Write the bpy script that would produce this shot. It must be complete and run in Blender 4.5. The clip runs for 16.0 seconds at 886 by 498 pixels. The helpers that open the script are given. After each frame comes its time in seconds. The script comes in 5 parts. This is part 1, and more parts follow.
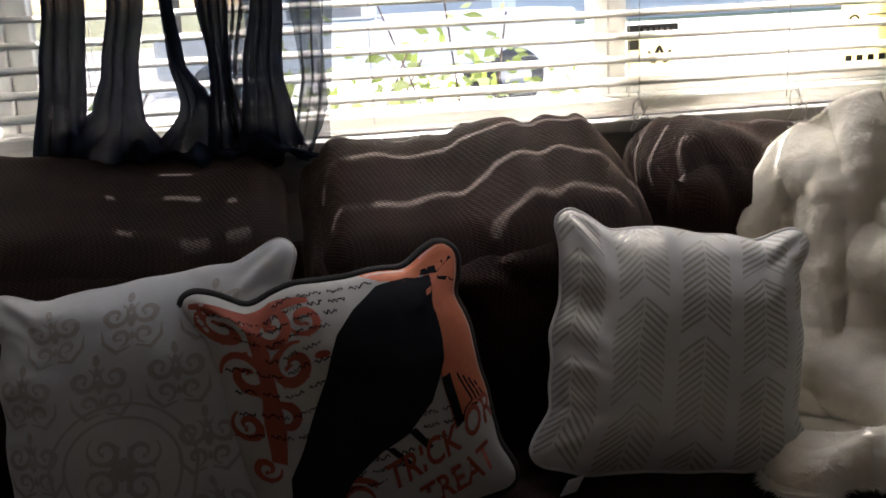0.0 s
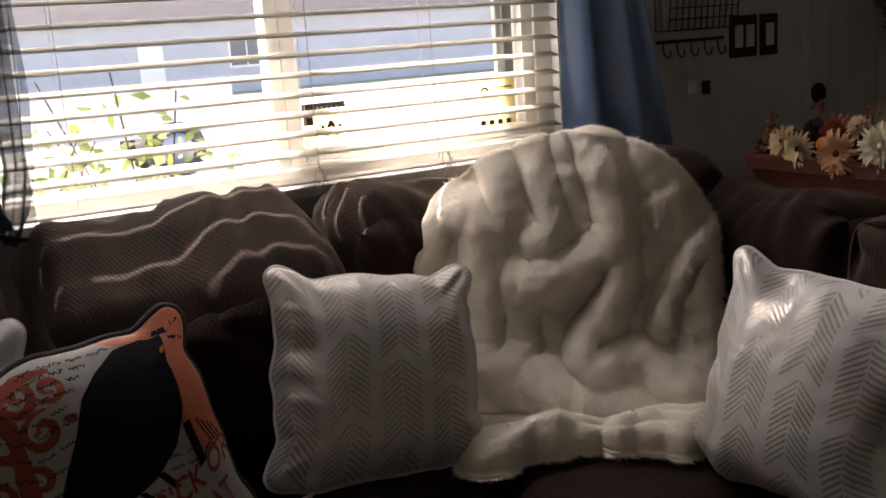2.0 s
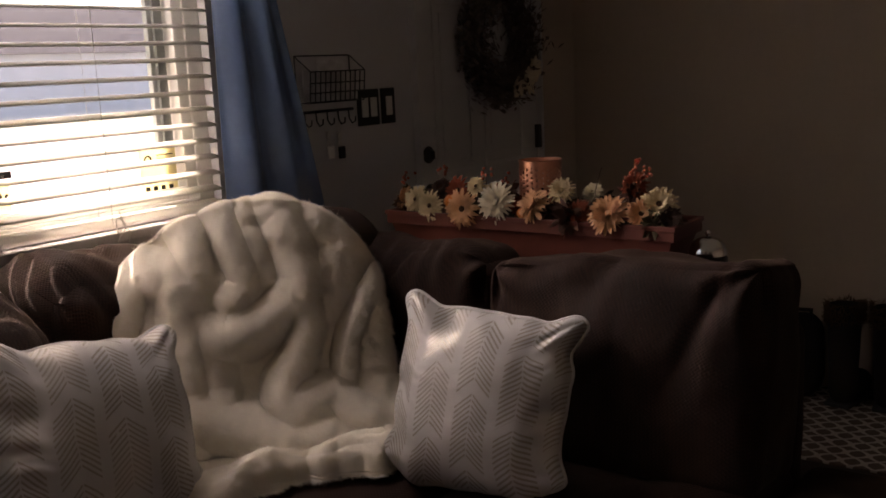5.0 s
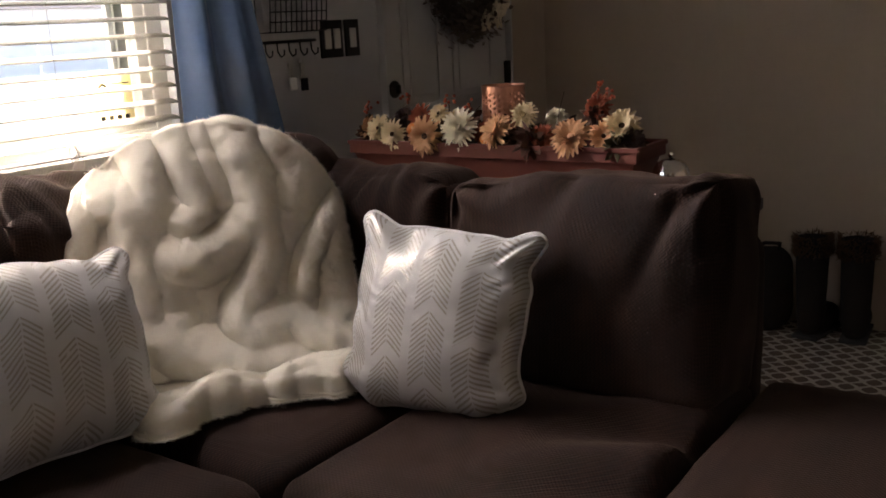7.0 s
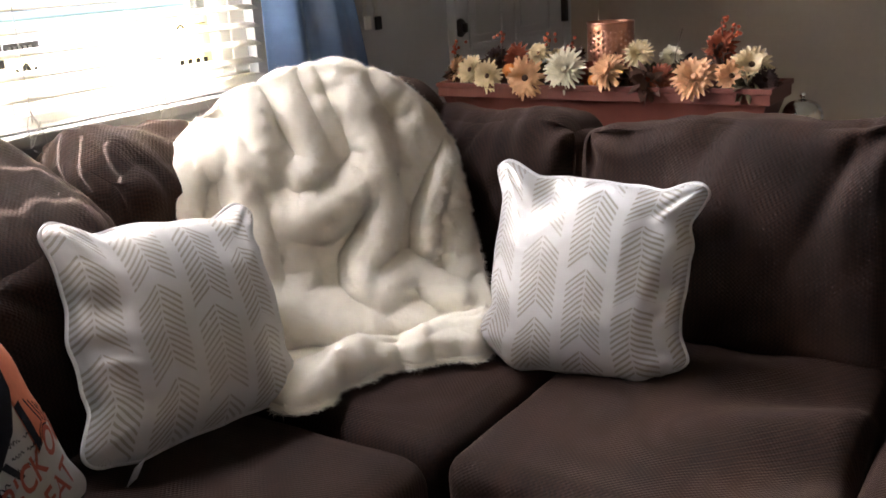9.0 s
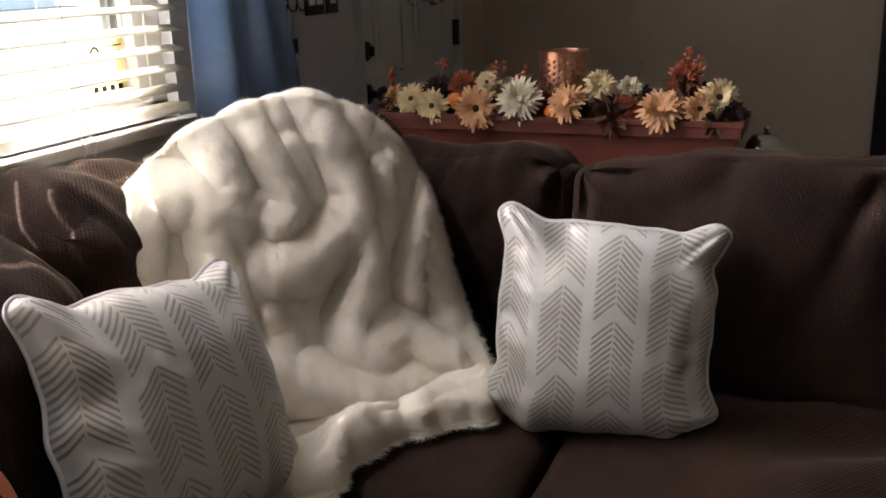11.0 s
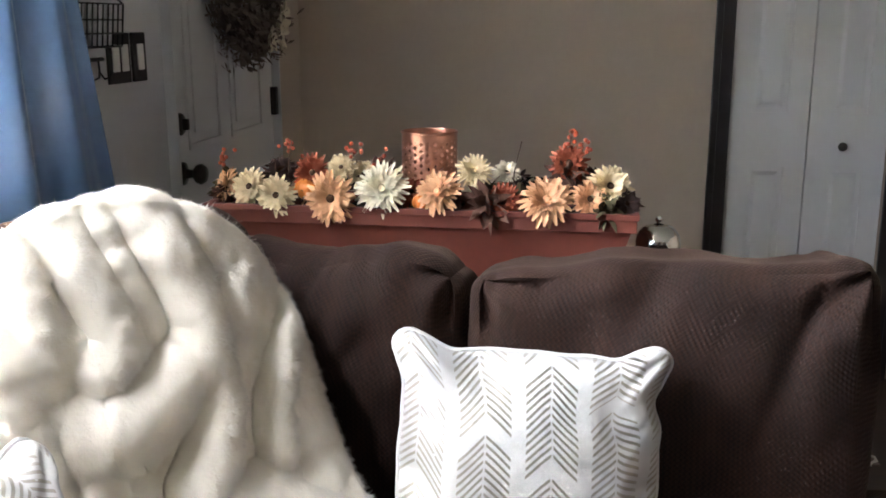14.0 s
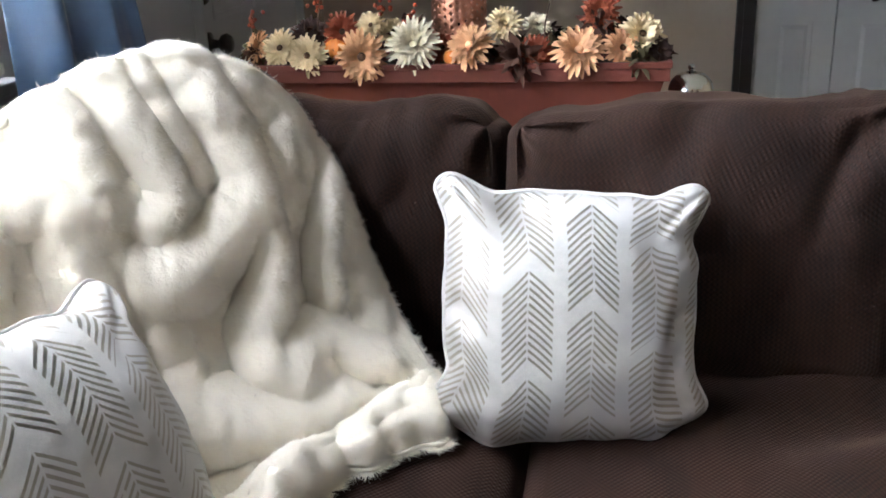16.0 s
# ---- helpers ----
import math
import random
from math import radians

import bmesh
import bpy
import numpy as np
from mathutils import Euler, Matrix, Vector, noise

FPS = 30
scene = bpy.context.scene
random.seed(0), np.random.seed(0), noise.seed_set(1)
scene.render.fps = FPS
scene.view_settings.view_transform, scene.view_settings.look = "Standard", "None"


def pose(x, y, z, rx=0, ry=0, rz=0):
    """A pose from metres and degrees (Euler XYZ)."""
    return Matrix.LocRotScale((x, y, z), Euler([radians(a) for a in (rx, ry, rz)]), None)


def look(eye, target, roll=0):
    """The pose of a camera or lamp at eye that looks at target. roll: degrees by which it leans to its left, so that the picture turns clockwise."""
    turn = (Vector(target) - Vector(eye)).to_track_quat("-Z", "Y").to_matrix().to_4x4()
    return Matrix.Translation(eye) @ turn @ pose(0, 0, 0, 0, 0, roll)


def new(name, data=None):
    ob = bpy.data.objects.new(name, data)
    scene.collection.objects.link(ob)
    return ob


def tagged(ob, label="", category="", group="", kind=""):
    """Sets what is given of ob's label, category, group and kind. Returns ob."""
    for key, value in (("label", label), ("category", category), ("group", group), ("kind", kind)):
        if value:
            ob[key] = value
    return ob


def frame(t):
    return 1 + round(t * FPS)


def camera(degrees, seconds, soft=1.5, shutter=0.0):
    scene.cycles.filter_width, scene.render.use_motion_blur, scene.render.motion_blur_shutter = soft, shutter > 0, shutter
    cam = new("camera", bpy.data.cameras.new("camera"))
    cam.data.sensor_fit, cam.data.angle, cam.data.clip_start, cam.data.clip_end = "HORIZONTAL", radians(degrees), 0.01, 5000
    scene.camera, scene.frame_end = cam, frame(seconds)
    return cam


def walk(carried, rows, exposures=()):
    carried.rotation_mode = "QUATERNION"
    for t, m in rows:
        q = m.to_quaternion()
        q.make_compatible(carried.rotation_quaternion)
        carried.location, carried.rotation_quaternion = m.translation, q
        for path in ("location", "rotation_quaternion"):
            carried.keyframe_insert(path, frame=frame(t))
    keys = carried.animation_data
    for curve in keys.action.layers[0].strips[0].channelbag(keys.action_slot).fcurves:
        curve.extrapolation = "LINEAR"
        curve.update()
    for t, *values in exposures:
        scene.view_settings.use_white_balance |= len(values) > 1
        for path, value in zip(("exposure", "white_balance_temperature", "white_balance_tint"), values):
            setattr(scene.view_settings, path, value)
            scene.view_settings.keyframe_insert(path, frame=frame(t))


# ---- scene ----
cam = camera(49.4, 16.0, soft=1.75)
PATH = [
    (0, (-1.713, -1.881, 1.265), (-1.416, 0.029, 0.749), -2.8),
    (0.5, (-1.743, -1.962, 1.271), (-1.264, -0.083, 0.781), -4.2),
    (1, (-1.757, -2.013, 1.282), (-1.033, -0.209, 0.814), -3.3),
    (1.5, (-1.781, -2.039, 1.297), (-0.926, -0.285, 0.854), -3.3),
    (2, (-1.841, -2.093, 1.303), (-0.897, -0.38, 0.881), -4.1),
    (2.5, (-1.912, -2.111, 1.313), (-0.864, -0.462, 0.886), -3.5),
    (3, (-1.99, -2.094, 1.333), (-0.884, -0.48, 0.918), -4.2),
    (3.5, (-2.097, -2.05, 1.35), (-0.781, -0.602, 0.936), -3.3),
    (4, (-2.148, -2.042, 1.355), (-0.744, -0.673, 0.958), -3.3),
    (4.5, (-2.155, -2.068, 1.358), (-0.656, -0.799, 0.982), -3.0),
    (5, (-2.156, -2.134, 1.375), (-0.569, -0.975, 1.005), -2.7),
    (5.2, (-2.149, -2.154, 1.368), (-0.545, -1.016, 1.003), -2.8),
    (7.3, (-2.123, -2.164, 1.288), (-0.536, -1.049, 0.801), -2.8),
    (7.5, (-2.13, -2.141, 1.288), (-0.544, -1.032, 0.782), -2.6),
    (8, (-2.157, -2.027, 1.301), (-0.55, -0.966, 0.76), -2.4),
    (8.5, (-2.186, -1.908, 1.298), (-0.545, -0.9, 0.759), -3.0),
    (9, (-2.178, -1.82, 1.297), (-0.593, -0.747, 0.718), -3.6),
    (9.2, (-2.148, -1.757, 1.293), (-0.586, -0.651, 0.712), -3.4),
    (11.3, (-2.173, -1.41, 1.331), (-0.38, -0.737, 0.755), -2.0),
    (11.5, (-2.165, -1.407, 1.335), (-0.364, -0.764, 0.75), -2.1),
    (12, (-2.113, -1.378, 1.317), (-0.233, -0.956, 0.781), 0.5),
    (12.5, (-2.043, -1.338, 1.321), (-0.143, -0.982, 0.81), -0.1),
    (13, (-1.942, -1.296, 1.33), (-0.048, -0.879, 0.844), -1.1),
    (13.5, (-1.885, -1.253, 1.328), (0.014, -0.825, 0.869), -0.5),
    (14, (-1.866, -1.161, 1.338), (0.056, -0.854, 0.88), -0.1),
    (14.5, (-1.86, -1.07, 1.335), (0.067, -0.839, 0.849), -0.9),
    (15, (-1.863, -1.044, 1.318), (0.044, -0.81, 0.761), -1.2),
    (15.5, (-1.882, -1.073, 1.303), (0.0, -0.781, 0.692), -1.9),
    (16, (-1.913, -1.138, 1.294), (-0.067, -0.796, 0.603), -2.3),
]

walk(cam, [(t, look(eye, target, roll)) for t, eye, target, roll in PATH],
     [(0, 2.0, 6600, 17), (1, 2.0, 6900, 20), (2, 1.9, 7300, 25), (3.5, 1.9, 7700, 29), (5.2, 1.7, 8000, 32), (7.3, 3.05, 7100, 22), (8, 3.65, 6900, 21), (9.2, 3.65, 6600, 19),
      (11.3, 2.75, 6900, 20), (12, 3.0, 6900, 20), (12.5, 3.65, 6700, 19), (13.5, 4.02, 6300, 15), (14.5, 4.1, 6100, 14), (16, 3.82, 6000, 13)])

# ---- world, sun, exposure ----
SUN_ELEV, SUN_AZ = 43, -12      # degrees; azimuth east of north, outside the window
world = bpy.data.worlds.new("sky")
scene.world = world
world.use_nodes = True
wn = world.node_tree.nodes
sky = wn.new("ShaderNodeTexSky")
sky.sky_type = "NISHITA"
sky.sun_disc = False
sky.sun_elevation, sky.sun_rotation = radians(SUN_ELEV), radians(SUN_AZ)
wn["Background"].inputs[1].default_value = 0.15
world.node_tree.links.new(sky.outputs[0], wn["Background"].inputs[0])
sun = new("sun", bpy.data.lights.new("sun", "SUN"))
sun.data.energy, sun.data.angle, sun.data.color = 5.0, radians(0.5), (1, .95, .87)
SUN_DIR = Vector((math.sin(radians(SUN_AZ)) * math.cos(radians(SUN_ELEV)), math.cos(radians(SUN_AZ)) * math.cos(radians(SUN_ELEV)), math.sin(radians(SUN_ELEV))))
sun.matrix_world = look(SUN_DIR * 30, (0, 0, 0))

# area lamp added in the upper window, standing in for sky the slab blocks
glow = new("window_skylight", bpy.data.lights.new("window_skylight", "AREA"))
glow.data.shape, glow.data.size, glow.data.size_y = "RECTANGLE", 2.3, .34
glow.data.energy, glow.data.color, glow.data.spread = 9.0, (.90, .95, 1.0), radians(115)
glow.matrix_world = look((-1.5, .022, 1.92), (-1.5, -.45, 1.40))

# ---- materials ----
class Nodes:
    """A thin wrapper for building node materials."""

    def __init__(self, name):
        self.mat = bpy.data.materials.new(name)
        self.mat.use_nodes = True
        self.tree = self.mat.node_tree
        self.bsdf = self.tree.nodes["Principled BSDF"]

    def put(self, socket, value):
        if hasattr(value, "is_linked"):
            self.tree.links.new(value, socket)
        elif isinstance(value, (tuple, list)) and len(value) == 3 and socket.type == "RGBA":
            socket.default_value = (*value, 1)
        else:
            socket.default_value = value

    def node(self, kind, **inputs):
        n = self.tree.nodes.new(kind)
        for key, value in inputs.items():
            self.put(n.inputs[key.replace("_", " ")], value)
        return n

    def math(self, op, a, b=0.0, c=0.0):
        n = self.tree.nodes.new("ShaderNodeMath")
        n.operation = op
        for k, v in enumerate((a, b, c)):
            self.put(n.inputs[k], v)
        return n.outputs[0]

    def mix(self, fac, a, b):
        n = self.tree.nodes.new("ShaderNodeMix")
        n.data_type = "RGBA"
        self.put(n.inputs[0], fac), self.put(n.inputs[6], a), self.put(n.inputs[7], b)
        return n.outputs[2]

    def coords(self, which="Object"):
        return self.tree.nodes.new("ShaderNodeTexCoord").outputs[which]

    def place(self):
        return self.tree.nodes.new("ShaderNodeNewGeometry").outputs["Position"]

    def noise(self, vec, scale, detail=4.0, rough=0.55):
        return self.node("ShaderNodeTexNoise", Vector=vec, Scale=scale, Detail=detail, Roughness=rough).outputs[0]

    def split(self, vec):
        n = self.node("ShaderNodeSeparateXYZ", Vector=vec)
        return n.outputs[0], n.outputs[1], n.outputs[2]

    def ramp(self, fac, stops):
        n = self.node("ShaderNodeValToRGB", Fac=fac)
        els = n.color_ramp.elements
        while len(els) < len(stops):
            els.new(0.5)
        for e, (p, c) in zip(els, stops):
            e.position, e.color = p, (*c, 1)
        return n.outputs[0]

    def bump(self, height, strength=0.3, distance=0.01):
        self.put(self.bsdf.inputs["Normal"], self.node("ShaderNodeBump", Height=height, Strength=strength, Distance=distance).outputs[0])

    def set(self, **inputs):
        for key, value in inputs.items():
            self.put(self.bsdf.inputs[key.replace("_", " ")], value)
        return self


def shade(c, k):
    return tuple(min(1, x * k) for x in c)


def plain(name, color, rough=0.6, metal=0.0, scale=12.0, vary=0.18, bump=0.15, dist=0.003, **more):
    """Colour with grain at two scales and a little relief."""
    n = Nodes(name)
    p = n.coords()
    big, fine = n.noise(p, scale * 0.25, 3), n.noise(p, scale * 6, 5)
    f = n.math("ADD", n.math("MULTIPLY", big, 0.6), n.math("MULTIPLY", fine, 0.4))
    n.set(Base_Color=n.ramp(f, [(0.3, shade(color, 1 - vary)), (0.7, shade(color, 1 + vary))]), Metallic=metal,
          Roughness=n.math("ADD", n.math("MULTIPLY", fine, 0.12), max(0.02, rough - 0.06)), **more)
    n.bump(fine, bump, dist)
    return n.mat


def wood(name, dark, light, axis=1, scale=1.0, rough=0.4):
    n = Nodes(name)
    m = n.node("ShaderNodeMapping", Vector=n.coords())
    m.inputs["Scale"].default_value = [2.2 if k == axis else 26 for k in range(3)]
    g = n.noise(m.outputs[0], scale, 7, 0.65)
    big = n.noise(n.coords(), 2.0, 2)
    f = n.math("ADD", n.math("MULTIPLY", g, 0.8), n.math("MULTIPLY", big, 0.2))
    n.set(Base_Color=n.ramp(f, [(0.32, dark), (0.68, light)]), Roughness=n.math("ADD", rough - 0.1, n.math("MULTIPLY", g, 0.2)))
    n.bump(g, 0.2, 0.002)
    return n.mat


def sofa_cloth():
    """Dark brown chenille with a small diagonal waffle weave."""
    n = Nodes("brown_chenille")
    x, y, z = n.split(n.coords())
    a = n.math("ADD", x, y)
    w1 = n.math("SINE", n.math("MULTIPLY", n.math("ADD", a, z), 720.0))
    w2 = n.math("SINE", n.math("MULTIPLY", n.math("SUBTRACT", a, z), 720.0))
    w3 = n.math("SINE", n.math("MULTIPLY", n.math("SUBTRACT", x, y), 720.0))
    weave = n.math("ADD", n.math("MULTIPLY", n.math("ADD", w1, w2), 0.36), n.math("MULTIPLY", w3, 0.32))
    m = n.node("ShaderNodeMapping", Vector=n.coords())
    m.inputs["Rotation"].default_value = (0, 0, .7)
    m.inputs["Scale"].default_value = (5, 22, 8)
    streak = n.noise(m.outputs[0], 1.0, 4)
    blotch = n.math("ADD", n.math("MULTIPLY", n.noise(n.coords(), 5.0, 5), 0.55), n.math("MULTIPLY", streak, 0.45))
    lint = n.noise(n.coords(), 240.0, 3)
    f = n.math("ADD", n.math("MULTIPLY", blotch, 0.7), n.math("MULTIPLY", weave, 0.13))
    n.set(Base_Color=n.ramp(n.math("ADD", f, n.math("MULTIPLY", lint, 0.12)), [(0.25, (.0066, .0025, .0014)), (0.60, (.033, .0122, .0068))]),
          Roughness=0.85, Sheen_Weight=0.10, Sheen_Roughness=0.45, Sheen_Tint=(.75, .5, .36), Specular_IOR_Level=0.25)
    n.bump(n.math("ADD", weave, n.math("MULTIPLY", lint, 0.6)), 0.4, 0.0013)
    return n.mat


def herringbone():
    """White satin with columns of metallic chevron lines."""
    n = Nodes("herringbone_satin")
    u, v, _ = n.split(n.coords("UV"))
    cell = n.math("MULTIPLY", n.math("ADD", u, 0.035), 4.1)
    c = n.math("FRACT", cell)
    col = n.math("FLOOR", cell)
    tri = n.math("MINIMUM", c, n.math("SUBTRACT", 0.8, c))
    phase = n.math("SUBTRACT", n.math("MULTIPLY", v, 34.0), n.math("MULTIPLY", tri, 7.6))
    line = n.math("LESS_THAN", n.math("FRACT", phase), 0.44)
    block = n.math("FRACT", n.math("ADD", n.math("MULTIPLY", phase, 0.072), n.math("MULTIPLY", col, 0.37)))
    on = n.math("LESS_THAN", block, 0.86)
    inside = n.math("MULTIPLY", n.math("LESS_THAN", c, 0.79), n.math("GREATER_THAN", n.math("ABSOLUTE", n.math("SUBTRACT", c, 0.4)), 0.014))
    foil = n.math("MULTIPLY", n.math("MULTIPLY", line, on), n.math("MULTIPLY", inside, n.math("GREATER_THAN", c, 0.012)))
    worn = n.noise(n.coords(), 60.0, 4)
    foil = n.math("MULTIPLY", foil, n.math("GREATER_THAN", worn, 0.29))
    cloth = n.noise(n.coords(), 9.0, 4)
    n.set(Base_Color=n.mix(foil, n.ramp(cloth, [(0.3, (.53, .51, .485)), (0.7, (.62, .60, .575))]), (.38, .345, .29)),
          Metallic=n.math("MULTIPLY", foil, 0.95), Roughness=n.math("SUBTRACT", 0.60, n.math("MULTIPLY", foil, 0.24)),
          Sheen_Weight=0.1, Specular_IOR_Level=0.12)
    n.bump(n.noise(n.coords(), 400.0, 2), 0.25, 0.0006)
    return n.mat


def sheer(name, color, clear, through_share):
    """Thin cloth: part of the light passes straight through, part glows through."""
    n = Nodes(name)
    out = n.tree.nodes["Material Output"]
    weave = n.noise(n.coords(), 700.0, 2)
    col = n.ramp(n.noise(n.coords(), 14.0, 4), [(0.3, shade(color, .8)), (0.7, shade(color, 1.2))])
    dif, tra, see = n.node("ShaderNodeBsdfDiffuse", Color=col), n.node("ShaderNodeBsdfTranslucent", Color=col), n.node("ShaderNodeBsdfTransparent")
    m1 = n.node("ShaderNodeMixShader", Fac=through_share)
    n.tree.links.new(dif.outputs[0], m1.inputs[1]), n.tree.links.new(tra.outputs[0], m1.inputs[2])
    m2 = n.node("ShaderNodeMixShader", Fac=n.math("ADD", clear - 0.1, n.math("MULTIPLY", weave, 0.18)))
    n.tree.links.new(m1.outputs[0], m2.inputs[1]), n.tree.links.new(see.outputs[0], m2.inputs[2])
    n.tree.links.new(m2.outputs[0], out.inputs[0])
    return n.mat


def glass(name, rough=0.0, tint=(1, 1, 1)):
    n = Nodes(name)
    n.set(Base_Color=tint, Roughness=rough, Transmission_Weight=1.0, IOR=1.45)
    return n.mat


def trellis():
    """Brown rug with an ogee lattice in off-white."""
    n = Nodes("trellis_rug")
    x, y, _ = n.split(n.place())
    bend = n.math("MULTIPLY", n.math("SINE", n.math("MULTIPLY", x, 41.9)), 0.036)
    lines = []
    for sign in (1.0, -1.0):
        for shift in (0.0, 0.075):
            b = n.math("MULTIPLY", bend, sign if shift == 0 else -sign)
            q = n.math("FRACT", n.math("MULTIPLY", n.math("ADD", n.math("ADD", y, b), shift), 6.667))
            lines.append(n.math("LESS_THAN", n.math("ABSOLUTE", n.math("SUBTRACT", q, 0.5)), 0.065))
    lattice = n.math("MAXIMUM", n.math("MAXIMUM", lines[0], lines[3]), n.math("MAXIMUM", lines[1], lines[2]))
    pile = n.noise(n.place(), 300.0, 3)
    wear = n.noise(n.place(), 4.0, 4)
    n.set(Base_Color=n.mix(lattice, n.ramp(wear, [(0.3, (.13, .095, .075)), (0.7, (.18, .135, .105))]), n.ramp(pile, [(0.3, (.5, .46, .4)), (0.7, (.64, .6, .53))])), Roughness=0.95)
    n.bump(n.math("ADD", pile, n.math("MULTIPLY", lattice, 0.4)), 0.5, 0.004)
    return n.mat


def floor_boards():
    """Dark stained floor."""
    return wood("dark_floorboards", (.030, .016, .011), (.075, .040, .026), axis=1, scale=1.2, rough=0.35)


def thin(name, color, pass_through, rough=0.6):
    """A thin thing: light shows through from behind."""
    n = Nodes(name)
    col = n.ramp(n.noise(n.coords(), 12.0, 4), [(0.3, shade(color, .93)), (0.7, shade(color, 1.05))])
    n.set(Base_Color=col, Roughness=rough)
    glow = n.node("ShaderNodeBsdfTranslucent", Color=col)
    m = n.node("ShaderNodeMixShader", Fac=pass_through)
    n.tree.links.new(n.bsdf.outputs[0], m.inputs[1]), n.tree.links.new(glow.outputs[0], m.inputs[2])
    n.tree.links.new(m.outputs[0], n.tree.nodes["Material Output"].inputs[0])
    return n.mat


def slat_paint():
    """White faux wood; translucency is added to imitate the slats' overexposed glow."""
    n = Nodes("blind_slat")
    col = n.ramp(n.noise(n.coords(), 9.0, 4), [(0.3, (.74, .73, .69)), (0.7, (.80, .79, .75))])
    n.set(Base_Color=col, Roughness=0.45)
    glow = n.node("ShaderNodeBsdfTranslucent", Color=col)
    m = n.node("ShaderNodeMixShader", Fac=0.5)
    n.tree.links.new(n.bsdf.outputs[0], m.inputs[1]), n.tree.links.new(glow.outputs[0], m.inputs[2])
    n.tree.links.new(m.outputs[0], n.tree.nodes["Material Output"].inputs[0])
    return n.mat


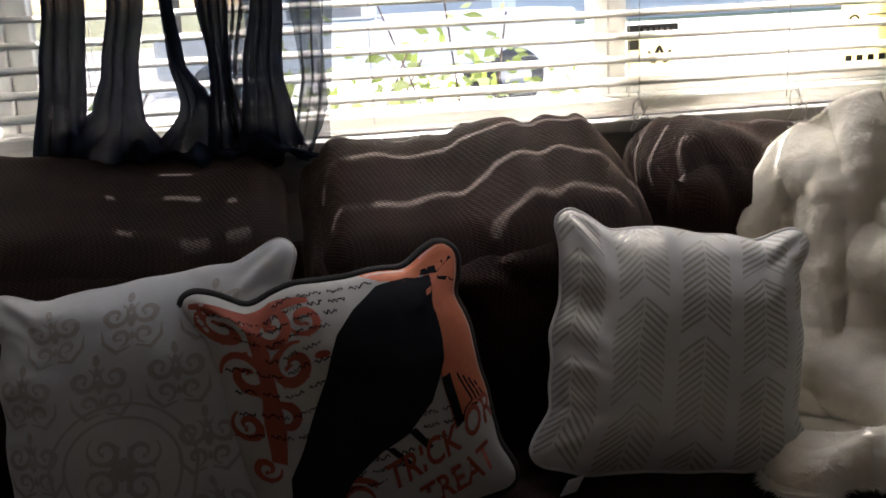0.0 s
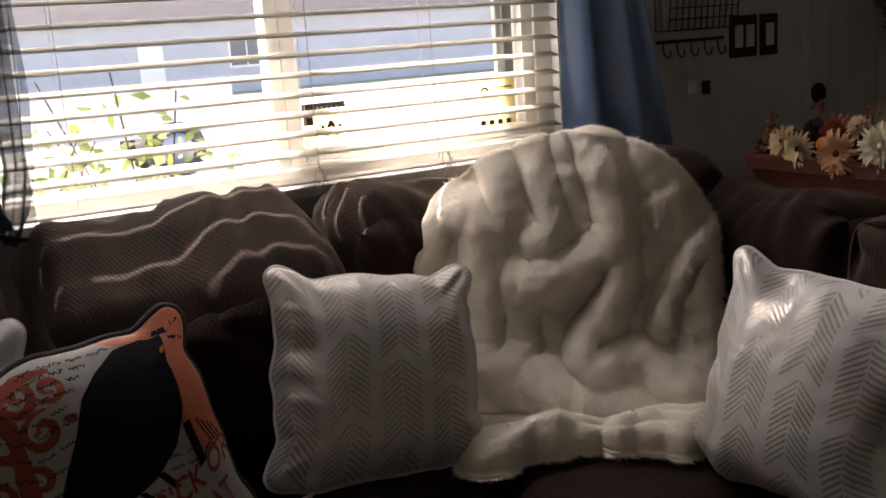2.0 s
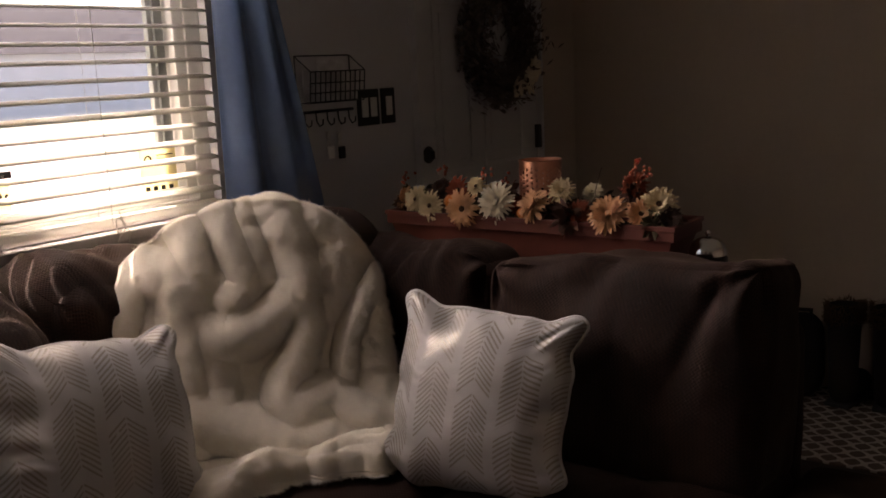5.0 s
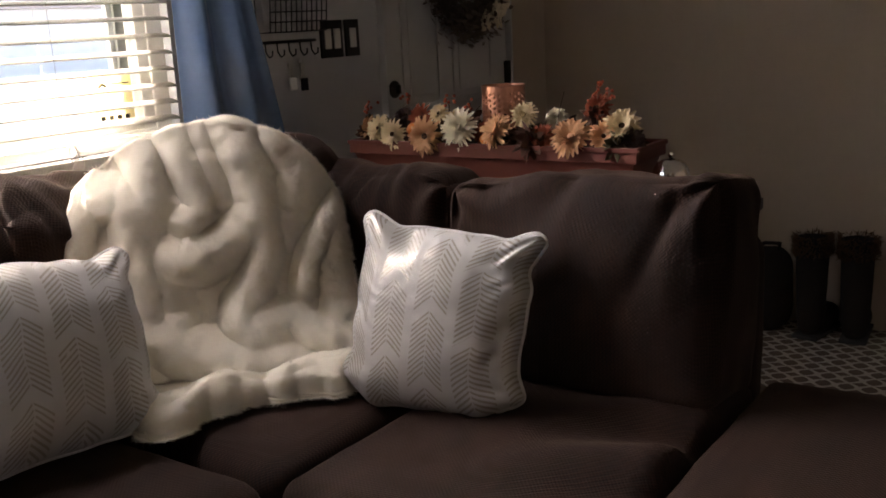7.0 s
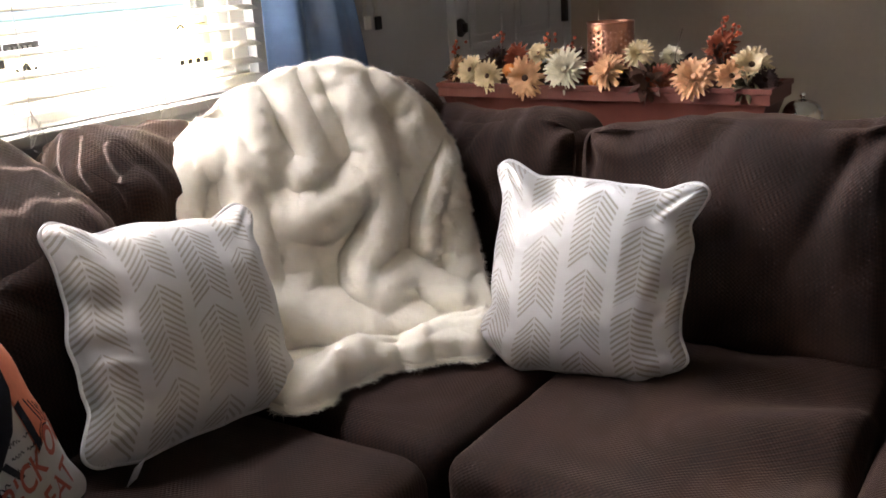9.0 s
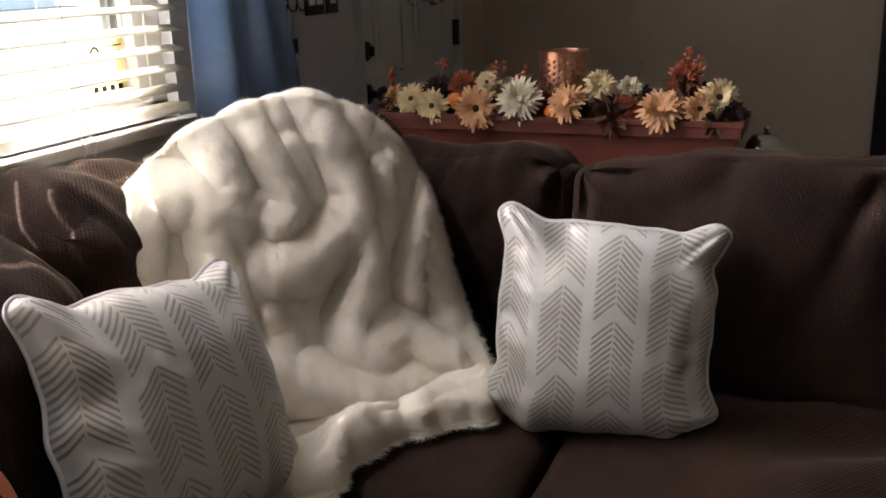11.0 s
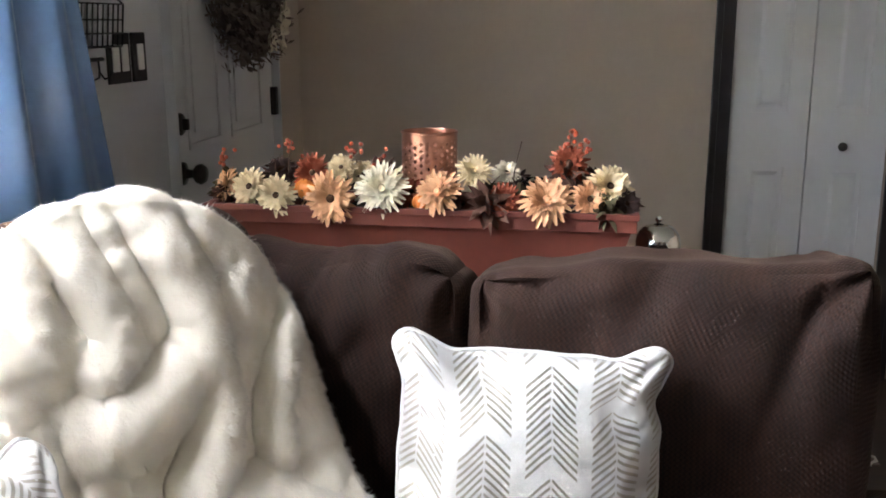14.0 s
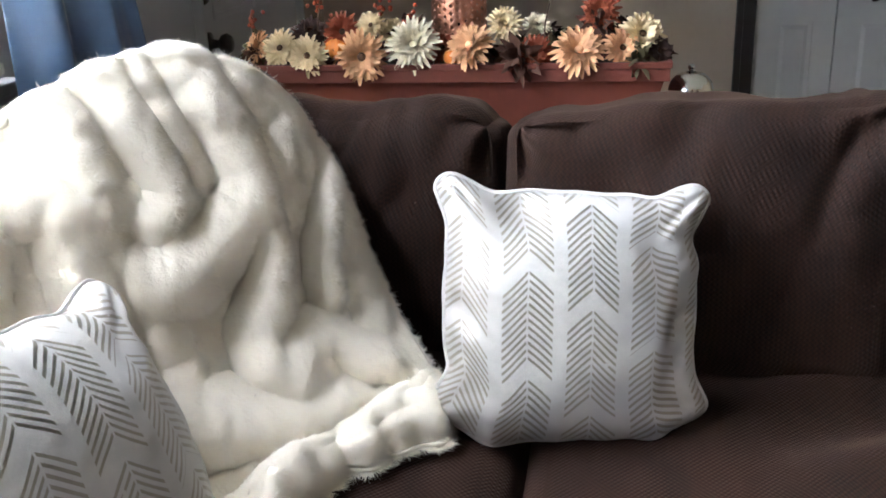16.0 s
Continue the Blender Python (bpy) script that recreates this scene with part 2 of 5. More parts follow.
M = {
    "sofa": sofa_cloth(), "chevron": herringbone(), "floor": floor_boards(), "rug": trellis(),
    "wall": plain("greige_paint", (.56, .465, .375), 0.75, scale=7, vary=.05, bump=.12, dist=.0015),
    "pale_wall": plain("pale_grey_paint", (.56, .56, .57), 0.75, scale=7, vary=.04, bump=.12, dist=.0015),
    "slab_paint": plain("shading_slab_paint", (.55, .53, .5), 0.8),
    "ceiling": plain("ceiling_paint", (.74, .73, .70), 0.9, scale=30, vary=.05, bump=.5, dist=.004),
    "door": plain("white_door_paint", (.62, .62, .62), 0.38, scale=6, vary=.04, bump=.08, dist=.001),
    "black_trim": plain("black_brown_trim", (.018, .013, .014), 0.35, scale=9, vary=.3, bump=.1),
    "sill": plain("grey_sill_paint", (.36, .35, .34), 0.5, scale=10, vary=.12, bump=.15),
    "vinyl": plain("white_vinyl", (.78, .77, .73), 0.4, scale=9, vary=.04, bump=.05),
    "slat": slat_paint(),
    "screen": plain("screen_metal", (.30, .32, .30), 0.5, scale=14, vary=.1),
    "peach": plain("peach_trim_paint", (.62, .40, .26), 0.8, scale=9, vary=.1),
    "cord": plain("blind_cord", (.55, .54, .52), 0.8),
    "navy": plain("navy_satin", (.080, .145, .275), 0.32, scale=8, vary=.15, bump=.12, Sheen_Weight=.25, Sheen_Tint=(.6, .75, 1.0)),
    # one curtain in two tones: the thin cloth's paler colour holds its lit haze
    "sheer": sheer("lit_navy_sheer", (.075, .100, .135), 0.34, 0.45),
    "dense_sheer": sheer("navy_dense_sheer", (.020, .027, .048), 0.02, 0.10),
    "fur": plain("cream_fur", (.95, .868, .735), 0.9, scale=8, vary=.07, bump=.6, dist=.006, Sheen_Weight=.4, Sheen_Tint=(1, .97, .9)),
    "fur_tip": thin("cream_fur_tips", (.97, .90, .79), 0.06),
    # damask greyed down: the pillow's deep shade is put into this colour
    "silver_cloth": plain("shaded_silver_damask", (.46, .46, .47), 0.38, scale=11, vary=.06, bump=.2, dist=.002, Sheen_Weight=.2),
    "taupe_print": plain("taupe_print", (.34, .305, .28), 0.6, scale=30, vary=.2),
    # cream darkened to grey, carrying the shade this pillow stands in
    "print_white": plain("shaded_cream_cotton", (.42, .40, .38), 0.75, scale=14, vary=.08, bump=.25, dist=.001),
    "print_orange": plain("burnt_orange_print", (.50, .13, .055), 0.75, scale=20, vary=.18, bump=.25, dist=.001),
    "print_rust": plain("rust_red_print", (.30, .055, .025), 0.75, scale=20, vary=.22, bump=.25, dist=.001),
    "print_black": plain("black_print", (.009, .009, .013), 0.85, scale=16, vary=.4, bump=.25, dist=.001, Specular_IOR_Level=.12),
    "black_piping": plain("black_piping", (.012, .010, .010), 0.7),
    "white_piping": plain("white_piping", (.62, .60, .58), 0.5),
    "tag": plain("white_tag", (.75, .75, .74), 0.6),
    "planter": plain("terracotta_plastic", (.15, .036, .022), 0.55, scale=10, vary=.15, bump=.15),
    "soil": plain("dark_moss", (.035, .025, .015), 0.95, scale=30, vary=.5, bump=.8, dist=.01),
    "copper": plain("copper_metal", (.62, .30, .20), 0.32, 1.0, scale=14, vary=.15, bump=.1),
    "silver": plain("mercury_silver", (.78, .76, .72), 0.18, 1.0, scale=14, vary=.12, bump=.1),
    "dark_base": plain("dark_jar_glass", (.02, .015, .012), 0.15, scale=14),
    "candle": plain("orange_wax", (.75, .30, .06), 0.5, scale=9, vary=.1),
    "clear": glass("clear_glass"),
    "pane": glass("window_glass"),
    "petal_cream": plain("cream_petal", (.74, .59, .36), 0.7, scale=26, vary=.14, bump=.3),
    "petal_white": plain("ivory_petal", (.78, .70, .53), 0.7, scale=26, vary=.1, bump=.3),
    "petal_peach": plain("peach_petal", (.70, .39, .205), 0.7, scale=26, vary=.16, bump=.3),
    "petal_rust": plain("rust_petal", (.26, .055, .02), 0.7, scale=26, vary=.3, bump=.3),
    "petal_dark": plain("dark_brown_petal", (.055, .026, .02), 0.75, scale=26, vary=.3, bump=.3),
    "leaf_dark": plain("dried_leaf", (.085, .035, .02), 0.8, scale=26, vary=.4, bump=.3),
    "leaf_olive": plain("olive_leaf", (.075, .06, .025), 0.8, scale=26, vary=.4, bump=.3),
    "pumpkin": plain("orange_pumpkin", (.72, .22, .035), 0.5, scale=16, vary=.15, bump=.2),
    "eye": plain("flower_eye", (.07, .032, .014), 0.9, scale=60, vary=.5, bump=.8),
    "berry": plain("red_berry", (.35, .06, .02), 0.35, scale=30, vary=.2),
    "stem": plain("brown_stem", (.09, .05, .03), 0.8, scale=30, vary=.3),
    "bronze": plain("oil_rubbed_bronze", (.045, .035, .03), 0.35, 0.8, scale=20, vary=.3),
    "plate": plain("dark_bronze_plate", (.028, .024, .026), 0.4, 0.4, scale=20, vary=.25),
    "rocker": plain("white_rocker", (.74, .73, .70), 0.35, scale=10, vary=.03),
    "wire": plain("black_wire", (.02, .02, .022), 0.45, 0.5),
    "paper": plain("printed_paper", (.5, .5, .52), 0.8, scale=60, vary=.6),
    "steel": plain("key_steel", (.55, .54, .52), 0.3, 1.0, scale=30, vary=.2),
    "twig": plain("wreath_twig", (.18, .135, .11), 0.9, scale=30, vary=.5, bump=.5),
    "boot": plain("dark_suede", (.022, .016, .014), 0.95, scale=20, vary=.4, bump=.4),
    "boot_fur": plain("brown_boot_fur", (.12, .065, .03), 0.95, scale=30, vary=.4, bump=.6, dist=.006),
    "console": wood("dark_console_wood", (.022, .012, .010), (.06, .032, .024)),
    "yellow": thin("yellow_card", (.86, .79, .52), 0.6),
    "ink": plain("black_ink", (.012, .012, .012), 0.6),
    "card": plain("white_card", (.75, .74, .70), 0.6, scale=12, vary=.06),
    "lawn": plain("sunlit_lawn", (.30, .31, .16), 0.95, scale=3, vary=.4, bump=.6, dist=.03),
    "concrete": plain("pale_concrete", (.58, .56, .52), 0.9, scale=3, vary=.15, bump=.3),
    "leaf_green": thin("garden_leaf", (.24, .30, .07), 0.4),
    "siding": plain("grey_siding", (.46, .48, .52), 0.8, scale=3, vary=.1),
    "roof": plain("shingle_roof", (.09, .085, .085), 0.9, scale=9, vary=.4, bump=.5),
    "dark_glass": plain("dark_window", (.14, .15, .17), 0.08, scale=3, vary=.2),
    "truck": plain("white_truck_paint", (.72, .73, .75), 0.25, scale=3, vary=.03, bump=.0, Coat_Weight=.5),
    "tyre": plain("black_tyre", (.06, .06, .06), 0.85, scale=20, vary=.3),
    "rim": plain("grey_rim", (.45, .45, .46), 0.3, 1.0),
    "bark": plain("grey_bark", (.13, .10, .075), 0.95, scale=12, vary=.4, bump=.7, dist=.02),
}


# ---- mesh helpers ----
def finish(name, verts, faces, mat, parent=None, label="", smooth=True, uvs=None):
    me = bpy.data.meshes.new(name)
    me.from_pydata([tuple(v) for v in verts], [], faces)
    if uvs is not None:
        layer = me.uv_layers.new(name="UVMap")
        for loop in me.loops:
            layer.data[loop.index].uv = uvs[loop.vertex_index]
    for p in me.polygons:
        p.use_smooth = smooth
    me.materials.append(mat)
    ob = new(name, me)
    ob.parent = parent
    if label:
        tagged(ob, label)
    return ob


def part(name, bm, mat, parent, label="", smooth=False):
    """Links a bmesh as one mesh object under a thing or a part."""
    me = bpy.data.meshes.new(name)
    bm.to_mesh(me)
    bm.free()
    for p in me.polygons:
        p.use_smooth = smooth
    me.materials.append(mat)
    ob = new(name, me)
    ob.parent = parent
    if label:
        tagged(ob, label)
    return ob


def thing(name, label, category, group="", kind="", at=None):
    ob = new(name)
    ob.empty_display_size = 0.05
    if at is not None:
        ob.matrix_world = at
    return tagged(ob, label, category, group, kind)


def box(bm, x0, x1, y0, y1, z0, z1, bevel=0.0, seg=2):
    made = bmesh.ops.create_cube(bm, size=1, matrix=Matrix.Translation(((x0 + x1) / 2, (y0 + y1) / 2, (z0 + z1) / 2)) @ Matrix.Diagonal((abs(x1 - x0), abs(y1 - y0), abs(z1 - z0), 1)))
    if bevel:
        edges = list({e for v in made["verts"] for e in v.link_edges})
        bmesh.ops.bevel(bm, geom=edges, offset=bevel, segments=seg, affect="EDGES", profile=0.6)
    return bm


def boxes(*specs, bevel=0.0):
    bm = bmesh.new()
    for s in specs:
        box(bm, *s, bevel=bevel)
    return bm


def slab(name, spec, mat, parent=None, bevel=0.0, label=""):
    return part(name, boxes(spec, bevel=bevel), mat, parent, label)


def lathe(profile, seg=32, m=None):
    """A turned form from (radius, height) rows."""
    bm = bmesh.new()
    rings = []
    for r, z in profile:
        rings.append([bm.verts.new((r * math.cos(2 * math.pi * k / seg), r * math.sin(2 * math.pi * k / seg), z)) for k in range(seg)])
    for a, b in zip(rings, rings[1:]):
        for k in range(seg):
            bm.faces.new((a[k], a[(k + 1) % seg], b[(k + 1) % seg], b[k]))
    for ring in (rings[0], rings[-1]):
        if (ring[0].co - ring[seg // 2].co).length > 1e-4:
            bm.faces.new(ring)
    bmesh.ops.remove_doubles(bm, verts=bm.verts, dist=1e-6)
    bmesh.ops.recalc_face_normals(bm, faces=bm.faces)
    if m is not None:
        bmesh.ops.transform(bm, matrix=m, verts=bm.verts)
    return bm


def tube_data(points, radius, seg=6, closed=False):
    """Vertices and faces of a pipe along points; radius may be a list."""
    pts = [Vector(p) for p in points]
    n = len(pts)
    verts, faces = [], []
    side = None
    for k in range(n):
        a, b = pts[(k - 1) % n if closed else max(0, k - 1)], pts[(k + 1) % n if closed else min(n - 1, k + 1)]
        d = (b - a).normalized() if (b - a).length > 1e-9 else Vector((0, 0, 1))
        if side is None:
            side = d.orthogonal().normalized()
        side = (side - d * side.dot(d)).normalized()
        up = d.cross(side)
        r = radius[k] if isinstance(radius, (list, tuple)) else radius
        for j in range(seg):
            t = 2 * math.pi * j / seg
            verts.append(pts[k] + (side * math.cos(t) + up * math.sin(t)) * r)
    for k in range(n if closed else n - 1):
        for j in range(seg):
            a, b = k * seg, ((k + 1) % n) * seg
            faces.append((a + j, a + (j + 1) % seg, b + (j + 1) % seg, b + j))
    if not closed:
        faces += [tuple(range(seg))[::-1], tuple(range((n - 1) * seg, n * seg))]
    return verts, faces


def tubes(name, paths, radius, mat, parent=None, seg=6, label="", closed=False):
    verts, faces = [], []
    for p in paths:
        v, f = tube_data(p, radius, seg, closed)
        o = len(verts)
        verts += v
        faces += [tuple(o + i for i in q) for q in f]
    return finish(name, verts, faces, mat, parent, label)


def sheet(f, nu, nv):
    """Vertices, faces and uv of the surface f(u, v), u and v from 0 to 1."""
    verts = [Vector(f(i / nu, j / nv)) for j in range(nv + 1) for i in range(nu + 1)]
    faces = [(j * (nu + 1) + i, j * (nu + 1) + i + 1, (j + 1) * (nu + 1) + i + 1, (j + 1) * (nu + 1) + i) for j in range(nv) for i in range(nu)]
    uvs = [(i / nu, j / nv) for j in range(nv + 1) for i in range(nu + 1)]
    return verts, faces, uvs


def rbox(name, size, r, mat, parent, m, puff=(0, 0, 0), wrinkle=0.0, freq=6.0, n=14, seed=0, label="", shape=None):
    """A padded block: rounded edges, swelling faces and soft wrinkles. size: full lengths; puff: swell along each axis."""
    half = [s / 2 for s in size]
    inner = [max(0.001, h - r) for h in half]
    verts, faces, index = [], [], {}
    off = Vector((seed * 7.3, seed * 3.1, seed * 5.7))

    def vert(p):
        key = tuple(round(c, 5) for c in p)
        if key in index:
            return index[key]
        q = Vector([p[k] * half[k] for k in range(3)])
        c = Vector([max(-inner[k], min(inner[k], q[k])) for k in range(3)])
        d = q - c
        q = c + d.normalized() * r if d.length > 1e-9 else q
        for k in range(3):
            a, b = (k + 1) % 3, (k + 2) % 3
            q[k] += puff[k] * p[k] * (1 - p[a] ** 2) ** 1.4 * (1 - p[b] ** 2) ** 1.4
        if wrinkle:
            w = noise.noise(q * freq + off) + 0.5 * noise.noise(q * freq * 2.3 + off)
            q += (d.normalized() if d.length > 1e-9 else Vector(p).normalized()) * w * wrinkle
        if shape:
            q = shape(Vector(p), q)
        index[key] = len(verts)
        verts.append(m @ q)
        return index[key]

    for axis in range(3):
        for sign in (-1, 1):
            for i in range(n):
                for j in range(n):
                    quad = []
                    for di, dj in ((0, 0), (1, 0), (1, 1), (0, 1)):
                        p = [0, 0, 0]
                        p[axis] = sign
                        # finer steps towards the edges
                        a, b = 2 * (i + di) / n - 1, 2 * (j + dj) / n - 1
                        p[(axis + 1) % 3], p[(axis + 2) % 3] = math.sin(a * math.pi / 2), math.sin(b * math.pi / 2)
                        quad.append(vert(p))
                    faces.append(tuple(quad if sign > 0 else quad[::-1]))
    return finish(name, verts, faces, mat, parent, label)


# ---- room ----
XE, XW, YS, H = 1.85, -4.3, -4.7, 2.44        # east, west and south walls, ceiling height
WX0, WX1, WZ0, WZ1 = -3.05, -0.30, 1.0, 2.12  # window opening
DX0, DX1 = 0.635, 1.50                        # front door
CY0, CY1 = -2.212, -1.645                      # closet opening


def structure(name, bm, mat, label, category):
    return tagged(part(name, bm, mat, None), label, category, kind="structure")


structure("floor", boxes((XW - .1, XE + .7, YS - .1, .14, -.06, 0)), M["floor"], "dark stained wooden floor", "floor")
structure("ceiling", boxes((XW - .1, XE + .1, YS - .1, .14, H, H + .1)), M["ceiling"], "white textured ceiling", "ceiling")
structure("wall_north", boxes((XW, WX0, 0, .14, 0, H), (WX1, DX0, 0, .14, 0, H),
                              (WX0, WX1, 0, .14, 0, WZ0), (WX0, WX1, 0, .14, WZ1, H), (DX0, DX1, 0, .14, 2.04, H)),
          M["pale_wall"], "pale grey painted wall with a window and a front door", "wall")
structure("wall_entry", boxes((DX1, XE + .1, 0, .14, 0, H)), M["wall"], "greige painted strip of wall beside the door", "wall")
structure("wall_east", boxes((XE, XE + .1, CY1, 0, 0, H), (XE, XE + .1, YS, -3.1, 0, H), (XE, XE + .1, -2.37, CY0, 0, H), (XE, XE + .1, CY0, CY1, 2.04, H), (XE, XE + .1, -3.1, -2.37, 2.04, H)),
          M["wall"], "greige painted wall with a closet", "wall")
structure("wall_west", boxes((XW - .1, XW, YS, 0, 0, H)), M["wall"], "greige painted wall", "wall")
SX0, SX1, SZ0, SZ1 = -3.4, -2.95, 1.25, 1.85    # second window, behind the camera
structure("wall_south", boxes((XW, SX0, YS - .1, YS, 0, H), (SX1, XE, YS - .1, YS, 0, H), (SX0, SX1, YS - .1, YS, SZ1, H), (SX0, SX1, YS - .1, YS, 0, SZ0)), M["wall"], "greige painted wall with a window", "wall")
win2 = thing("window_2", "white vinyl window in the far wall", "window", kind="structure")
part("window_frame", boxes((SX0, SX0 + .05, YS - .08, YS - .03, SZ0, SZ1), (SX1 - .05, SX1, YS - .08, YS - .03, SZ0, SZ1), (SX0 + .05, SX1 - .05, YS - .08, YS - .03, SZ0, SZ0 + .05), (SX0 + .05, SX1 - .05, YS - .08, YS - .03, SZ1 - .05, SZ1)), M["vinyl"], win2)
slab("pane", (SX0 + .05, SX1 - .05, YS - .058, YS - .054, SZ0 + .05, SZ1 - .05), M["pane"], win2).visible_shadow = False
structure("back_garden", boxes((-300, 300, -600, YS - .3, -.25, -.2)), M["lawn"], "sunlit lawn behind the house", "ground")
structure("closet_wall", boxes((XE + .6, XE + .7, -3.2, -1.5, 0, H), (XE + .1, XE + .6, -1.6, -1.5, 0, H), (XE + .1, XE + .6, -3.2, -3.1, 0, H), (XE + .1, XE + .7, -3.2, -1.5, H, H + .1)),
          M["wall"], "plain wall behind the closet doors", "wall")


def casing(name, y0, y1):
    bm = boxes((XE - .018, XE, y1, y1 + .07, 0, 2.11), (XE - .018, XE, y0 - .07, y0, 0, 2.11), (XE - .018, XE, y0, y1, 2.04, 2.11), bevel=.004)
    box(bm, XE - .026, XE - .016, y1 + .045, y1 + .068, 0, 2.11, bevel=.003)
    box(bm, XE - .026, XE - .016, y0 - .068, y0 - .045, 0, 2.11, bevel=.003)
    return structure(name, bm, M["black_trim"], "black-brown painted door casing", "trim")


casing("trim_closet", CY0, CY1)
casing("trim_hall", -3.1, -2.39)


def panel_leaf(name, y0, y1, panels, x, parent, label):
    """A moulded door leaf in a plane of constant x, facing -x, with sunk and raised panels."""
    bm = bmesh.new()
    zs = sorted({0.012, 2.03} | {z for p in panels for z in p})
    my0, my1 = y0 + (y1 - y0) * .27, y1 - (y1 - y0) * .27
    box(bm, x, x + .03, y0, my0, .012, 2.03)
    box(bm, x, x + .03, my1, y1, .012, 2.03)
    for a, b in zip(zs, zs[1:]):
        if (a, b) in panels:
            box(bm, x + .012, x + .026, my0, my1, a, b)
            # a raised field with sloping sides
            g, s = .016, .030
            o = [(my0 + g, a + g), (my1 - g, a + g), (my1 - g, b - g), (my0 + g, b - g)]
            q = [(my0 + s, a + s), (my1 - s, a + s), (my1 - s, b - s), (my0 + s, b - s)]
            vo = [bm.verts.new((x + .012, yy, zz)) for yy, zz in o]
            vi = [bm.verts.new((x + .004, yy, zz)) for yy, zz in q]
            for k in range(4):
                bm.faces.new((vo[k], vo[(k + 1) % 4], vi[(k + 1) % 4], vi[k]))
            bm.faces.new(vi)
        else:
            box(bm, x, x + .03, my0, my1, a, b)
    bmesh.ops.recalc_face_normals(bm, faces=bm.faces)
    return part(name, bm, M["door"], parent, label)


closet = thing("closet_door", "white moulded bifold closet door, shut, in a black casing", "closet door", kind="structure")
mid = -1.9305
PAN = [(.2, .808), (1.012, 1.88)]
panel_leaf("leaf", mid + .0025, CY1 - .004, PAN, XE + .012, closet, "")
leaf = panel_leaf("leaf", CY0 + .004, mid - .0025, PAN, XE + .012, closet, "")
part("knob", lathe([(.0, 0), (.009, .0), (.008, .014), (.016, .022), (.017, .03), (.010, .038), (0, .039)], 20, pose(XE + .012, -2.051, .892, 0, -90, 0)), M["bronze"], leaf, "dark bronze round knob", True)
hall = thing("door_2", "white moulded hall door, shut", "door", kind="structure")
panel_leaf("leaf", -3.095, -2.395, PAN, XE + .012, hall, "")

front = thing("door_1", "white panelled front door, shut, with bronze lock and knob", "door", kind="structure")
bm = boxes((DX0, DX1, .03, .07, .01, 2.03))
for (x0, x1) in ((DX0 + .12, 1.0), (1.085, DX1 - .12)):
    for (z0, z1) in ((.22, .80), (.98, 1.62), (1.72, 1.92)):
        # applied moulding frame and a raised field
        for a in ((x0, x1, z0, z0 + .018), (x0, x1, z1 - .018, z1), (x0, x0 + .018, z0 + .018, z1 - .018), (x1 - .018, x1, z0 + .018, z1 - .018)):
            box(bm, a[0], a[1], .022, .03, a[2], a[3], bevel=.003)
        box(bm, x0 + .045, x1 - .045, .024, .03, z0 + .045, z1 - .045, bevel=.003)
part("slab", bm, M["door"], front)
part("jamb", boxes((DX0 - .012, DX0 - .002, .0, .13, 0, 2.04), (DX1 + .002, DX1 + .012, .0, .13, 0, 2.04), (DX0 - .012, DX1 + .012, .0, .13, 2.03, 2.04)), M["door"], front)
for z, name, label in ((1.06, "deadbolt", "bronze deadbolt with a thumb turn"), (.92, "knob", "dark bronze door knob")):
    rose = lathe([(0, 0), (.032, 0), (.032, .006), (.026, .012), (0, .013)] if name == "deadbolt" else [(0, 0), (.033, 0), (.033, .007), (.014, .014), (.012, .035), (.026, .044), (.030, .058), (.022, .070), (0, .073)], 24, pose(DX0 + .065, .03, z, 90, 0, 0))
    if name == "deadbolt":
        box(rose, DX0 + .059, DX0 + .071, .0, .018, z - .016, z + .016, bevel=.003)
    part(name, rose, M["bronze"], front, label, True)
part("hinge", boxes((DX1 - .022, DX1 + .004, .008, .03, 1.015, 1.115), bevel=.003), M["bronze"], front, "dark bronze hinge")
part("hinge", boxes((DX1 - .022, DX1 + .004, .008, .03, 1.75, 1.85), bevel=.003), M["bronze"], front, "dark bronze hinge")
part("hinge", boxes((DX1 - .022, DX1 + .004, .008, .03, .18, .28), bevel=.003), M["bronze"], front, "dark bronze hinge")

front.location.y = -.03

# ---- window ----
win = thing("window_1", "wide white vinyl window with three panes", "window", kind="structure")
bm = boxes((WX1 - .055, WX1, .03, .09, WZ0, WZ1), (WX0, WX0 + .055, .03, .09, WZ0, WZ1), (WX0, WX1, .03, .09, WZ0, WZ0 + .045), (WX0, WX1, .03, .09, WZ1 - .05, WZ1), bevel=.004)
part("window_frame", bm, M["vinyl"], win)
MUL = ((-1.088, -1.016), (-2.24, -2.165))
for a, b in MUL:
    part("mullion", boxes((a, a + .03, .028, .088, WZ0 + .04, WZ1 - .04), (a + .032, b, .036, .092, WZ0 + .04, WZ1 - .04), bevel=.004), M["vinyl"], win)
for a, b in ((WX0 + .05, MUL[1][0]), (MUL[1][1], MUL[0][0]), (MUL[0][1], WX1 - .05)):
    g = slab("pane", (a, b, .058, .062, WZ0 + .04, WZ1 - .04), M["pane"], win)
    g.visible_shadow = False
part("sash", boxes((-.392, -.345, .034, .08, WZ0 + .04, WZ1 - .05), (-1.016, -.392, .034, .08, WZ0 + .045, WZ0 + .08), bevel=.004), M["vinyl"], win)
part("screen_stile", boxes((-.448, -.396, .070, .088, WZ0 + .08, WZ1 - .05), (-.432, -.426, .062, .072, WZ0 + .08, WZ1 - .05), bevel=.002), M["screen"], win, "grey-green metal screen stile")
